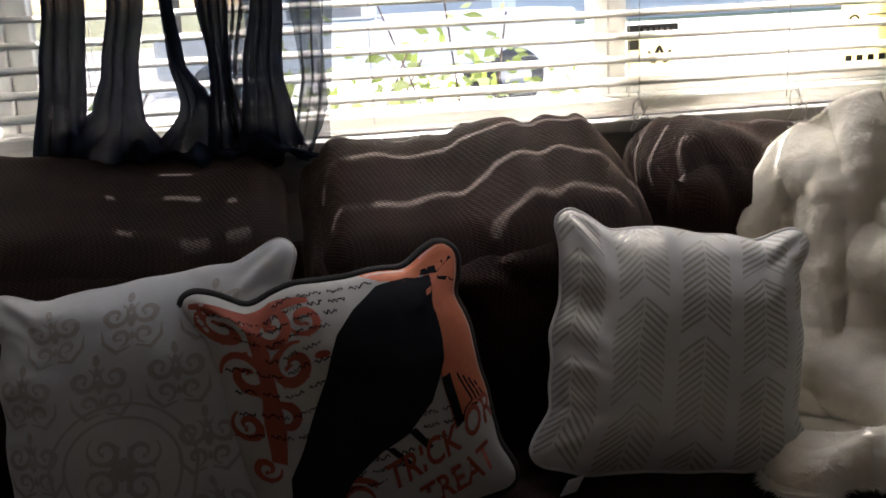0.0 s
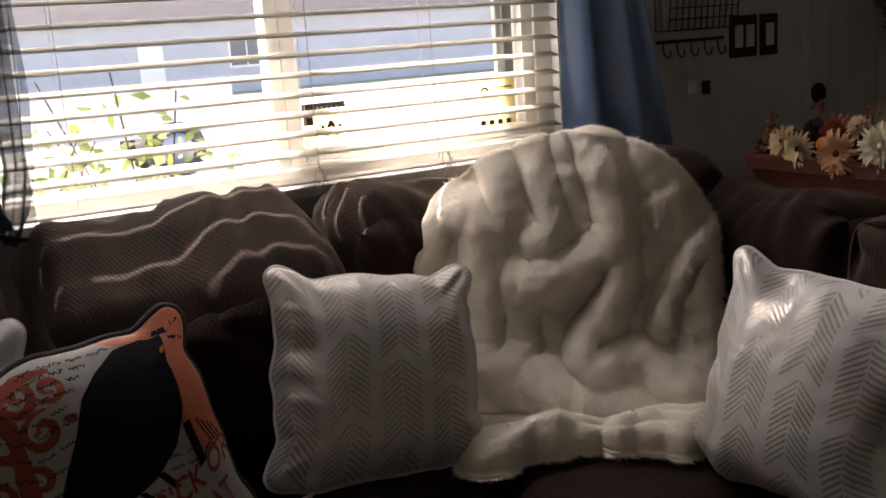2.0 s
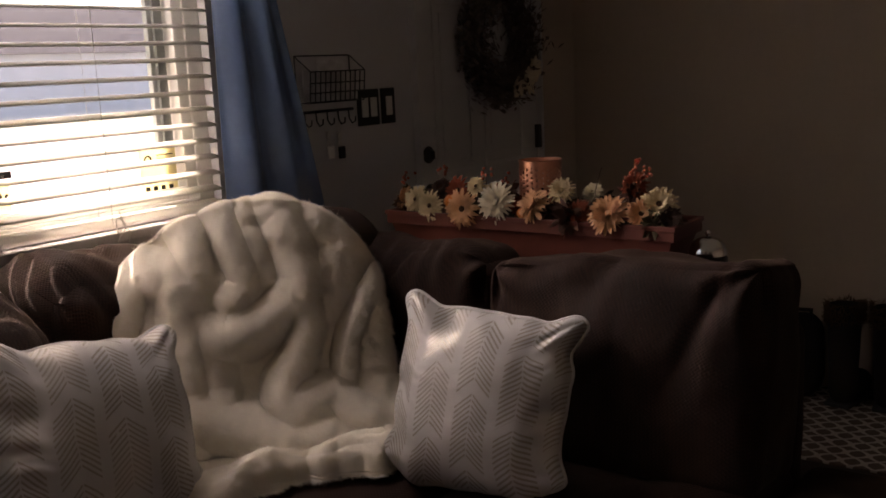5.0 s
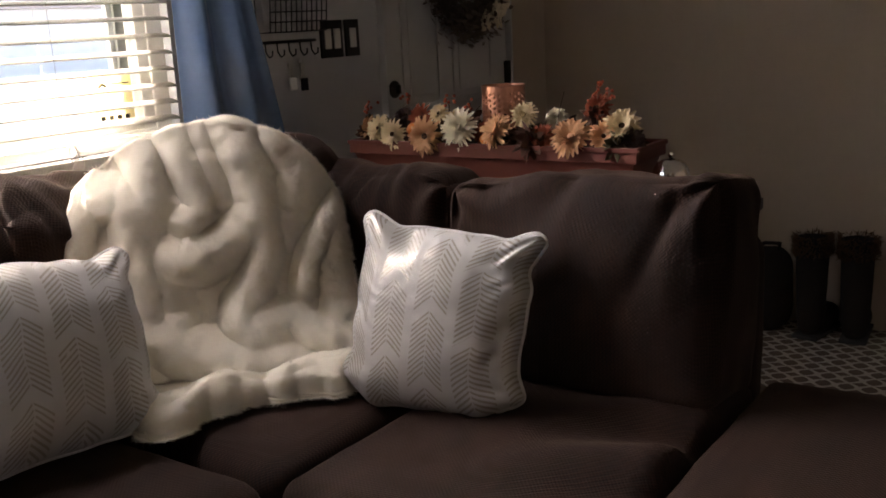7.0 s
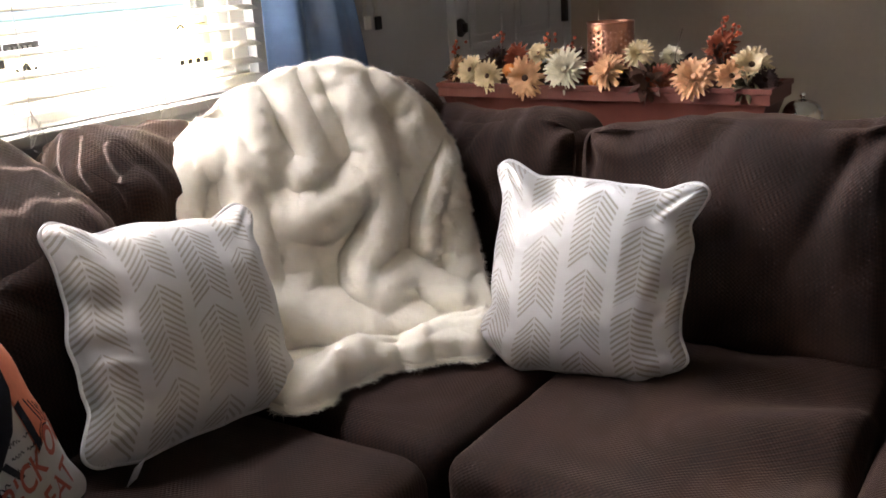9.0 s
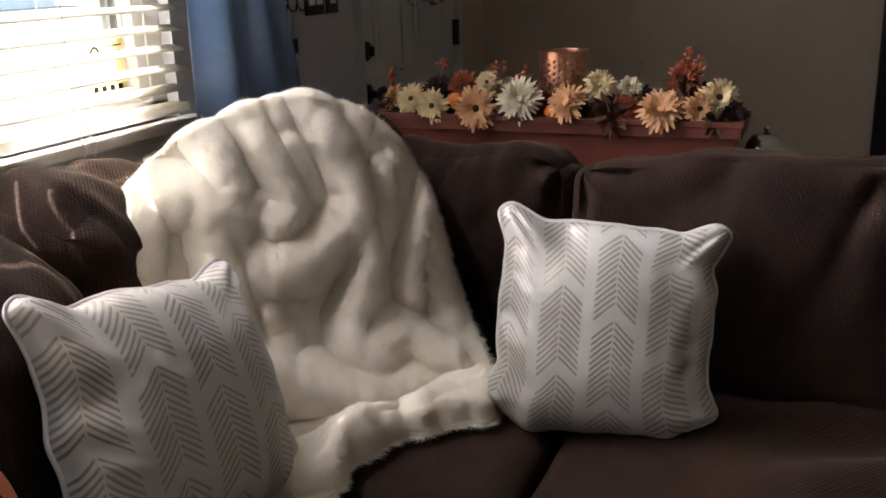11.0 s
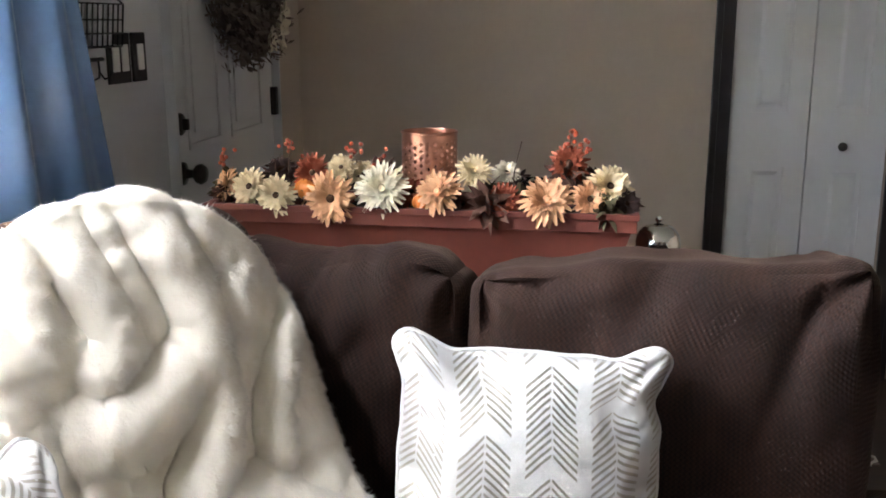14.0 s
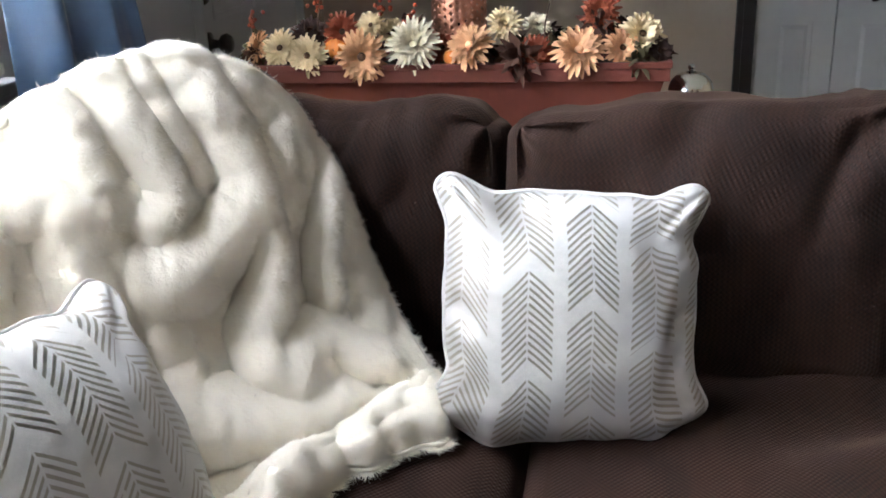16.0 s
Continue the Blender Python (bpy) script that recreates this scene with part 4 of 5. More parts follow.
for row, y in enumerate((.10, .34, .58, .80)):
    for x in ((.13, .70, .92) if row < 2 else ((.13, .38, .63, .86) if row % 2 == 0 else (.24, .50, .76))):
        prints += motif(x, y, .95)
for k in range(4):
    a = k * 1.571 + .6
    prints += scroll(.42 + .085 * math.cos(a), .28 + .085 * math.sin(a), .06, a, 1 if k % 2 else -1, .014)
for c, r in (((.42, .28), .24), ((.42, .28), .19)):
    k = [(c[0] + r * math.cos(a * .12), c[1] + r * .95 * math.sin(a * .12)) for a in range(-6, 34)]
    prints += ribbon(k, [.011] * len(k))
for k in range(5):
    prints.append(ball(.42, .28, .045, 14, 1, .4, k * 1.256))
P1.decal("damask_print", [[q for q in poly] for poly in prints if all(.02 < x < .98 and .02 < y < .98 for x, y in poly)], M["taupe_print"], t)

# orange and black autumn pillow
P4 = Pillow((-1.885, -.575, .880), (-1.492, -.541, .918), (-1.80, -.695, .528), (-1.423, -.640, .564), .105, (.062, .035, .0, .04), 4, [(.88, .93, .08, .02)])
t = thing("throw_pillow", "autumn print pillow in rust, cream and black with black piping", "pillow", "pillows on the sofa")
P4.cover(t, M["print_white"], M["print_black"])
P4.piping(t, M["black_piping"], .008)
P4.decal("orange_panel", [[(.86, .995), (.995, .995), (.995, .34), (.80, .30), (.80, .60)], [(.62, .995), (.86, .995), (.86, .93), (.68, .95)]], M["print_orange"], t, .0013, .016)
red = []
for x, y, r, a, f in ((.10, .86, .085, 0, 1), (.25, .88, .085, 2, -1), (.12, .68, .09, 3, -1), (.29, .72, .085, 1, 1), (.08, .50, .06, 2, 1), (.21, .54, .07, 4, -1), (.38, .86, .06, 3, 1), (.09, .34, .05, 0, -1), (.36, .15, .075, 0, 1), (.27, .10, .05, 2, -1), (.40, .09, .04, 4, 1)):
    red += scroll(x, y, r, a, f, r * .34)
red += ribbon([(.14, .36), (.17, .5), (.18, .66), (.19, .8), (.2, .94)], [.05, .07, .05, .06, .02]) + ribbon([(.03, .95), (.16, .93), (.3, .95), (.42, .93)], [.02, .05, .05, .02])
red += [ball(.35, .13, .05)] + [ball(.10 + .3 * math.cos(k), .72 + .2 * math.sin(k * 2), .03, 10, 1, .5, k) for k in range(5)]
rg = [(.34 + .145 * math.cos(a * .2), .13 + .118 * math.sin(a * .2)) for a in range(33)]
red += ribbon(rg, [.024] * 33)
P4.decal("rust_scroll_print", [p for p in red if all(.012 < x < .988 and .012 < y < .988 for x, y in p)], M["print_rust"], t, .0010)
P4.decal("black_shape", [[(.56, .87), (.66, .935), (.78, .955), (.87, .91), (.87, .76), (.83, .60), (.74, .46), (.62, .365), (.50, .32), (.37, .24), (.24, .09), (.12, .05), (.10, .11), (.16, .30), (.28, .48), (.39, .64), (.47, .78)],
                         [(.62, .37), (.65, .38), (.74, .22), (.72, .21)], [(.52, .33), (.55, .33), (.66, .18), (.64, .17)], [(.80, .54), (.84, .54), (.845, .27), (.81, .26)], [(.60, .165), (.84, .275), (.84, .25), (.61, .14)]], M["print_black"], t, .0020)
script = []
rnd = random.Random(5)
for row, x0, x1 in ((.95, .30, .58), (.91, .08, .50), (.87, .10, .48), (.82, .12, .44), (.76, .2, .42), (.70, .05, .38), (.62, .06, .33), (.54, .06, .30), (.46, .06, .26), (.30, .40, .56), (.255, .36, .58), (.21, .34, .58), (.42, .68, .78), (.37, .68, .78), (.32, .66, .78), (.27, .66, .76)):
    x = x0
    while x < x1:
        L = rnd.uniform(.04, .09)
        n = 12
        pts = [(x + L * k / n, row + .008 * math.sin(k * rnd.uniform(1.3, 2.2)) + .004 * k / n) for k in range(n + 1)]
        script += ribbon(pts, [.004 + .003 * rnd.random() for _ in pts])
        x += L + .02
for k in range(5):
    script += ribbon([(.87 + k * .022, .52 - .02 * k), (.90 + k * .022, .40 - .01 * k)], [.008, .008])
for r in (.062, .05):
    rg = [(.90 + r * math.cos(a * .21), .33 + r * 1.05 * math.sin(a * .21)) for a in range(31)]
    script += ribbon(rg, [.007] * 31)
script += scroll(.90, .33, .035, 0, 1, .012) + ribbon([(.84, .94), (.90, .91), (.97, .93)], [.02, .03, .01]) + ribbon([(.86, .9), (.93, .86), (.98, .84)], [.01, .014, .01])
P4.decal("handwriting_print", [p for p in script if all(.012 < x < .988 and .012 < y < .988 for x, y in p)], M["print_black"], t, .0015)


def lettering(pillow, text, u0, v0, size, du, mat, parent, lift=.0042):
    """Words laid on a pillow: the baseline runs from (u0, v0), rising du per unit of u."""
    cu = bpy.data.curves.new("lettering", "FONT")
    cu.body, cu.size, cu.resolution_u, cu.offset = text, size, 3, .0022
    ob = new("lettering", cu)
    me = bpy.data.meshes.new_from_object(ob)
    bpy.data.objects.remove(ob)
    bm = bmesh.new()
    bm.from_mesh(me)
    bmesh.ops.triangulate(bm, faces=bm.faces)
    for v in bm.verts:
        x, y = v.co.x * .92, v.co.y * 1.25
        v.co = pillow.at(min(.992, u0 + x), max(.004, v0 + y + x * du), 1, lift)
    return part("lettering", bm, mat, parent, "", True)


P4.decal("label_panel", [[(.45, .20), (.985, .40), (.985, .02), (.48, .01)]], M["print_white"], t, .0030)
lettering(P4, "TRICK OR", .500, .165, .118, .30, M["print_rust"], t)
lettering(P4, "TREAT", .60, .045, .118, .28, M["print_rust"], t)

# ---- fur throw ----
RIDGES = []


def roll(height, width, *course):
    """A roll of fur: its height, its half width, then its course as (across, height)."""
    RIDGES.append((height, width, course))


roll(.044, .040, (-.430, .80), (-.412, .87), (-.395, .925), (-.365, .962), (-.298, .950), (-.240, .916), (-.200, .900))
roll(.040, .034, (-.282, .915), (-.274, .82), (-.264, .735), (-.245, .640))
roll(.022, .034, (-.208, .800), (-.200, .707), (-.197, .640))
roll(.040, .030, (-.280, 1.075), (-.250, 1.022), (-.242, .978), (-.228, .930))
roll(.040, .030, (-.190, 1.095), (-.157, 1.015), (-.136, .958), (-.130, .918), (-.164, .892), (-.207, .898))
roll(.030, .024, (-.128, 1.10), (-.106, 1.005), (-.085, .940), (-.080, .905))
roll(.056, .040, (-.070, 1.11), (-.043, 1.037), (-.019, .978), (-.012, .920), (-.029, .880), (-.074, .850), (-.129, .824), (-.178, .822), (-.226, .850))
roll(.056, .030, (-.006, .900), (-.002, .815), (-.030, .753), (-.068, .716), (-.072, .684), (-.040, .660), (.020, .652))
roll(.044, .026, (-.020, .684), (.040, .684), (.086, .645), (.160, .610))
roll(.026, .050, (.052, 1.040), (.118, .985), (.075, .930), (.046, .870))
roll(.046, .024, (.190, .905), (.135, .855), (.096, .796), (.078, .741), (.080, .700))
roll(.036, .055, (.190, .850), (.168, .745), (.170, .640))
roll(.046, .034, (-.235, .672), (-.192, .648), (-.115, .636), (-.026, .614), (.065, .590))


def near(px, pz, pts):
    """Distance to a course, and how much of it is still to come."""
    best, left = 9.0, 0.0
    for i, (a, b) in enumerate(zip(pts, pts[1:])):
        dx, dz = b[0] - a[0], b[1] - a[1]
        t = max(0, min(1, ((px - a[0]) * dx + (pz - a[1]) * dz) / (dx * dx + dz * dz)))
        d = math.hypot(px - a[0] - t * dx, pz - a[1] - t * dz)
        if d < best:
            best, left = d, 1 - (i + t) / (len(pts) - 1)
    return best, left


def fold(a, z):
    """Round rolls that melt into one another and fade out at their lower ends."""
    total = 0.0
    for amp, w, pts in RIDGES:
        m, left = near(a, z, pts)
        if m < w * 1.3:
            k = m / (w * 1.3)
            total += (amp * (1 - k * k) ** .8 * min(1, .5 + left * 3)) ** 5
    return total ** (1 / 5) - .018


AX = Vector((1, -1, 0)).normalized()     # across the corner
OUT = Vector((-1, -1, 0)).normalized()   # out of the corner into the room
ZT = 1.094


def drape(u, v):
    """v: 0 behind the top, .14 along the crest, .78 at the seat, 1 at the loose hem."""
    s = 2 * u - 1
    ztop = ZT - .27 * (1 - math.sqrt(1 - .97 * s * s)) + .020 * s * (1 - s * s)
    half, mid = (.298 if s > 0 else .326), -.118
    round_ = .13 * (1 - math.sqrt(1 - .9 * s * s)) * (-.35 if s > 0 else 1)
    if v < .14:
        k = 1 - v / .14
        a = mid + half * s * (1 - .10 * k)
        b = .80 - .25 * (a + .1) - round_ - .17 * math.sin(k * 1.57)
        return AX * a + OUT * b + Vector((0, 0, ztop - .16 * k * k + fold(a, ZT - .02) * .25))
    if v < .78:
        k = (v - .14) / .64
        z = ztop - k * (ztop - .60)
        a = mid + (half + .012 * k + .08 * min(1, .1 + k * 3) * max(0, -s) ** 2) * s
        b = .80 + .035 * math.sin(min(1, k * 3) * 1.57) + .20 * k ** 1.25 + .05 * max(0, k - .75) / .25 - .25 * (a + .1) - round_ * (1 - .5 * k)
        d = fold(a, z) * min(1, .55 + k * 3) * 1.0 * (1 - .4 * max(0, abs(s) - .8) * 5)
        e = noise.noise(Vector((a * 7, z * 7, 3.0))) * .010 + noise.noise(Vector((a * 17, z * 17, 7.0))) * .006 + noise.noise(Vector((a * 38, z * 38, 5.0))) * .005
        return AX * a + OUT * (b + d + e) + Vector((0, 0, z + (d + e) * .08))
    k = (v - .78) / .22
    a = mid + (half + .012 - .02 * k + .08 * max(0, -s) ** 2) * s
    reach = .082 + .085 * math.exp(-((a + .215) / .075) ** 2) + .045 * math.exp(-((a - .120) / .070) ** 2) + .010 * math.sin(s * 17) + .006 * math.sin(s * 31 + 1)
    reach *= min(1, max(.35, (a + .36) / .06)) * (1 - .25 * max(0, s - .7) / .3)
    b = 1.088 - .25 * (a + .1) - round_ * .5 + reach * k
    # a fat rolled hem behind one crease
    mid_k = .66 + .07 * math.sin(s * 4 + 1)
    bulge = max(0, 1 - ((k - mid_k) / .42) ** 2) ** .7
    lump = .006 * math.sin(s * 9 + 1.3) + .008 * noise.noise(Vector((a * 11, k * 3, 1.0))) + .006 * noise.noise(Vector((a * 26, k * 7, 4.0)))
    fat = min(1, max(.35, reach / .10))
    z = .60 - .050 * k + (.042 + lump) * bulge * fat - .026 * math.exp(-((k - .16) / .10) ** 2) - .05 * max(0, k - .86) / .14 + .010 * noise.noise(Vector((a * 15, k * 5, 9.0)))
    return AX * a + OUT * b + Vector((0, 0, max(SEAT + .032 - .012 * max(0, k - .8) / .2, z)))


throw = thing("fur_throw", "cream faux-fur throw draped over the sofa corner", "throw blanket")
vs, fs, uv = sheet(drape, 190, 240)
cloth = finish("pile_cloth", vs, fs, M["fur"], throw)
md = cloth.modifiers.new("thickness", "SOLIDIFY")
md.thickness, md.offset = .0085, -1
rng = np.random.default_rng(3)
V = np.array([tuple(v) for v in vs])
F = np.array(fs)
e1, e2 = V[F[:, 1]] - V[F[:, 0]], V[F[:, 3]] - V[F[:, 0]]
NRM = np.cross(e1, e2)
area = np.linalg.norm(NRM, axis=1)
NRM /= area[:, None] + 1e-12
if (NRM @ np.array(tuple(OUT + Vector((0, 0, .3))))).mean() < 0:
    NRM = -NRM
COUNT = 460000
pick = rng.choice(len(F), COUNT, p=area / area.sum())
r1, r2 = rng.random((COUNT, 1)), rng.random((COUNT, 1))
root = V[F[pick, 0]] + e1[pick] * r1 + e2[pick] * r2
# the hairs of one tuft lean the same way
cell = np.floor(root / .011).astype(int)
tuft = rng.normal(0, .26, (4096, 3))[(cell[:, 0] * 73 + cell[:, 1] * 179 + cell[:, 2] * 283) % 4096]
way = NRM[pick] * .62 + rng.normal(0, .16, (COUNT, 3)) + np.array([.12, -.12, -.50]) + tuft
low = root[:, 2] < SEAT + .035
way[low, 2] = np.abs(way[low, 2]) * .6
way /= np.linalg.norm(way, axis=1)[:, None]
# no hair stands straight up: steep ones are combed over
steep = np.clip((way * NRM[pick]).sum(1, keepdims=True) - .55, 0, None)
way += steep * (np.array([.9, -.9, -1.0]) - NRM[pick])
way /= np.linalg.norm(way, axis=1)[:, None]
length = rng.uniform(.012, .025, (COUNT, 1))
side = np.cross(way, NRM[pick])
side /= np.linalg.norm(side, axis=1)[:, None] + 1e-9
w = rng.uniform(.0006, .0012, (COUNT, 1))
HV = np.stack([root - side * w, root + side * w, root + way * length], 1).reshape(-1, 3)
me = bpy.data.meshes.new("pile")
me.vertices.add(len(HV)), me.loops.add(len(HV)), me.polygons.add(COUNT)
me.vertices.foreach_set("co", HV.ravel())
me.loops.foreach_set("vertex_index", np.arange(len(HV)))
me.polygons.foreach_set("loop_start", np.arange(COUNT) * 3)
me.update(calc_edges=True)
me.polygons.foreach_set("use_smooth", np.ones(COUNT, bool))
me.normals_split_custom_set_from_vertices(np.repeat(NRM[pick], 3, 0).tolist())
me.materials.append(M["fur_tip"])
fur = new("pile", me)
fur.parent = throw
tagged(fur, kind="stuff")

# ---- console behind the sofa ----
con = thing("console_table", "dark narrow console table behind the sofa", "table")
part("tabletop", boxes((-.075, .26, -1.47, -.30, .795, .825), bevel=.004), M["console"], con)
for x in (-.05, .20):
    for y in (-1.43, -.38):
        part("leg", boxes((x, x + .04, y, y + .04, 0, .795), bevel=.003), M["console"], con)

planter = thing("planter_box", "terracotta-red plastic window box on the console", "planter")
PY0, PY1 = -1.245, -.362
part("rim", boxes((.0, .014, PY0, PY1, .936, .972), (.171, .185, PY0, PY1, .936, .972), (.014, .171, PY0, PY0 + .014, .936, .972), (.014, .171, PY1 - .014, PY1, .936, .972), (-.004, .010, PY0 - .004, PY1 + .004, .962, .974), (.175, .189, PY0 - .004, PY1 + .004, .962, .974), (.010, .175, PY0 - .004, PY0 + .010, .962, .974), (.010, .175, PY1 - .010, PY1 + .004, .962, .974), bevel=.002), M["planter"], planter)
bm = bmesh.new()
lo, hi = [(.030, PY0 + .045), (.155, PY0 + .045), (.155, PY1 - .045), (.030, PY1 - .045)], [(.009, PY0 + .010), (.176, PY0 + .010), (.176, PY1 - .010), (.009, PY1 - .010)]
a, b = [bm.verts.new((x, y, .826)) for x, y in lo], [bm.verts.new((x, y, .938)) for x, y in hi]
for k in range(4):
    bm.faces.new((a[k], a[(k + 1) % 4], b[(k + 1) % 4], b[k]))
bm.faces.new(a)
bmesh.ops.recalc_face_normals(bm, faces=bm.faces)
part("body", bm, M["planter"], planter)
vs, fs, _ = sheet(lambda u, v: (.014 + .157 * u, PY0 + .016 + (PY1 - PY0 - .032) * v, .955 + .018 * noise.noise(Vector((u * 3, v * 22, 0)))), 10, 80)
finish("moss", vs, fs, M["soil"], planter, "dark dried moss filling")


def petal_ring(verts, faces, count, r0, length, width, lift, curl, rnd, notch=True):
    for k in range(count):
        a = 6.283 * (k + rnd.uniform(-.3, .3)) / count
        L, tilt = length * rnd.uniform(.82, 1.08), lift + rnd.uniform(-.18, .18)
        d, s = Vector((math.cos(a), math.sin(a), 0)), Vector((-math.sin(a), math.cos(a), 0))
        o = len(verts)
        twist = rnd.uniform(-.25, .25)
        for j in range(5):
            t = j / 4
            w = width * (.35 + .95 * math.sin(math.pi * min(.93, .15 + t * .75))) * (1 if t < 1 else .7)
            c = d * (r0 + L * t * math.cos(tilt)) + Vector((0, 0, L * (math.sin(tilt) * t + curl * t * t)))
            cup = Vector((0, 0, w * .35))
            verts += [c - s * w / 2 + cup * (1 + twist), c - Vector((0, 0, w * .1)), c + s * w / 2 + cup * (1 - twist)]
        for j in range(4):
            for i in (0, 1):
                q = o + j * 3 + i
                faces.append((q, q + 1, q + 4, q + 3))


def flower(label, at, facing, radius, petal, eye, seed, layers=2, dense=20, eye_size=.26, spiky=False):
    rnd = random.Random(seed)
    turn = Vector(facing).to_track_quat("Z", "Y").to_matrix().to_4x4()
    t = thing("silk_flower", label, "flower", "flowers in the planter", at=T(at) @ turn)
    vs, fs = [], []
    for k in range(layers):
        petal_ring(vs, fs, dense, radius * .12, radius * (1.0 - .2 * k), radius * (.15 if spiky else .19), .10 + .34 * k, .10 - (.28 if k == 0 else .08), rnd)
    finish("petals", vs, fs, M[petal], t)
    r = radius * eye_size
    part("eye", lathe([(0, .25 * r), (r * .9, .25 * r), (r, .55 * r), (r * .75, .95 * r), (r * .35, 1.05 * r), (0, 1.0 * r)], 14), M[eye], t, "", True)
    inv = turn.inverted()
    down = [(inv @ Vector((0, 0, -k * .016)).to_4d()).to_3d() + Vector((0, 0, -.004 * k)) for k in range(5)]
    tubes("stem", [down], .0022, M["stem"], t, 5)
    return t


def spot(px, py, depth=0.0):
    """A place over the box from its share of the width (0 at the window end) and height above the rim."""
    return (.03 + depth, PY1 - (PY1 - PY0) * px, .972 + py)


FLOWERS = (
    ("cream silk daisy in the planter", .100, .036, .00, .044, "petal_cream", "eye", (-1, .2, .5)),
    ("cream silk daisy with an open face", .172, .022, -.02, .044, "petal_cream", "eye", (-1, 0, .25)),
    ("peach silk gerbera hanging over the rim", .306, .020, -.03, .055, "petal_peach", "eye", (-1, -.05, .15)),
    ("large ivory silk mum", .425, .045, -.02, .056, "petal_white", "petal_white", (-1, 0, .35)),
    ("pale cream silk daisy at the back", .315, .080, .03, .032, "petal_cream", "eye", (-1, .1, .6)),
    ("peach silk gerbera turned aside", .555, .040, -.02, .050, "petal_peach", "petal_peach", (-.8, .35, .55)),
    ("cream silk mum beside the copper holder", .632, .082, .01, .038, "petal_cream", "petal_cream", (-1, -.2, .6)),
    ("peach silk gerbera facing up", .800, .026, -.02, .056, "petal_peach", "petal_peach", (-.8, -.1, .8)),
    ("cream and peach silk daisy with a dark eye", .938, .055, .01, .046, "petal_cream", "eye", (-.9, -.3, .5)),
    ("faded tan silk daisy at the end of the planter", .035, .036, .02, .038, "petal_peach", "petal_peach", (-.6, .7, .4)),
    ("rust silk daisy with a dark eye", .245, .066, .03, .042, "petal_rust", "eye", (-1, 0, .4)),
    ("dark brown silk daisy", .155, .066, .06, .036, "petal_dark", "eye", (-.8, 0, .8)),
    ("rust silk flower on a tall stem", .845, .098, .05, .040, "petal_rust", "eye", (-1, .2, .3)),
    ("small tan silk daisy low in the planter", .235, .018, .05, .034, "petal_peach", "eye", (-.9, .2, .7)),
    ("small cream silk daisy behind the gerbera", .36, .060, .06, .034, "petal_cream", "eye", (-.8, -.2, .8)),
    ("rust silk daisy low between the mums", .485, .030, .02, .034, "petal_rust", "eye", (-.9, .1, .6)),
    ("dark rust silk daisy spilling forward", .70, .018, -.01, .040, "petal_rust", "petal_dark", (-1, .1, .4)),
    ("peach silk daisy leaning outward", .895, .030, -.01, .040, "petal_peach", "eye", (-1, -.3, .4)),
    ("small dark silk daisy at the end", .975, .020, .0, .034, "petal_dark", "eye", (-.8, -.6, .4)),
    ("pale silk daisy at the back", .70, .070, .07, .030, "petal_white", "eye", (-.7, -.2, .8)),
)
for k, (label, px, py, dep, r, petal, eye, face) in enumerate(FLOWERS):
    full = petal in ("petal_white",) or eye == "petal_cream"
    flower(label, spot(px, py * .92, dep), face, r * .95, petal, eye, 20 + k, 4 if full else 3, 28 if full else 26, .14 if full else .17, spiky=full)


def leaf_clump(label, px, py, dep, r, mat, seed, count=26):
    rnd = random.Random(seed)
    vs, fs = [], []
    c = Vector(spot(px, py, dep))
    for k in range(count):
        d = Vector((rnd.gauss(-.25, .6), rnd.gauss(0, .7), rnd.gauss(.35, .5))).normalized()
        s = d.orthogonal().normalized()
        s = Matrix.Rotation(rnd.uniform(0, 6.28), 3, d) @ s
        n = d.cross(s)
        L, w = r * rnd.uniform(.6, 1.15), r * rnd.uniform(.14, .24)
        o = len(vs)
        for j in range(5):
            t = j / 4
            ww = w * math.sin(math.pi * (.08 + .9 * t))
            p = c + d * L * t + n * (.25 * L * t * t) + Vector((0, 0, -.2 * L * t * t))
            vs += [p - s * ww + n * ww * .4, p, p + s * ww + n * ww * .4]
        for j in range(4):
            for i in (0, 1):
                q = o + 3 * j + i
                fs.append((q, q + 1, q + 4, q + 3))
    return tagged(finish("dried_leaves", vs, fs, M[mat]), label, "leaves", "leaves in the planter")


for k, (px, py, dep, r, mat, label) in enumerate(((.668, .010, -.01, .062, "leaf_dark", "dark red dried leaves spilling over the rim"), (.93, .004, .0, .055, "leaf_olive", "olive brown leaves at the planter's end"),
        (.40, .05, .07, .055, "leaf_dark", "dark leaves behind the mum"), (.14, .04, .07, .055, "leaf_dark", "dark leaves behind the daisies"), (.52, .01, .03, .055, "leaf_olive", "olive leaves under the copper holder"),
        (.27, .03, .06, .06, "leaf_dark", "rust brown dried leaves"), (.03, .03, .05, .045, "leaf_olive", "olive leaves at the window end"), (.84, .06, .05, .050, "leaf_dark", "rust leaves round a tall stem"), (.75, .02, .04, .05, "leaf_olive", "olive leaves beside the glass"))):
    leaf_clump(label, px, py, dep, r, mat, 60 + k, 40)
for k in range(16):
    leaf_clump("small brown dried leaves between the flowers", .04 + .062 * k, .014 + .016 * (k % 3), .02 + .035 * (k % 3), .040, ("leaf_dark", "leaf_olive", "petal_dark")[k % 3], 80 + k, 26)


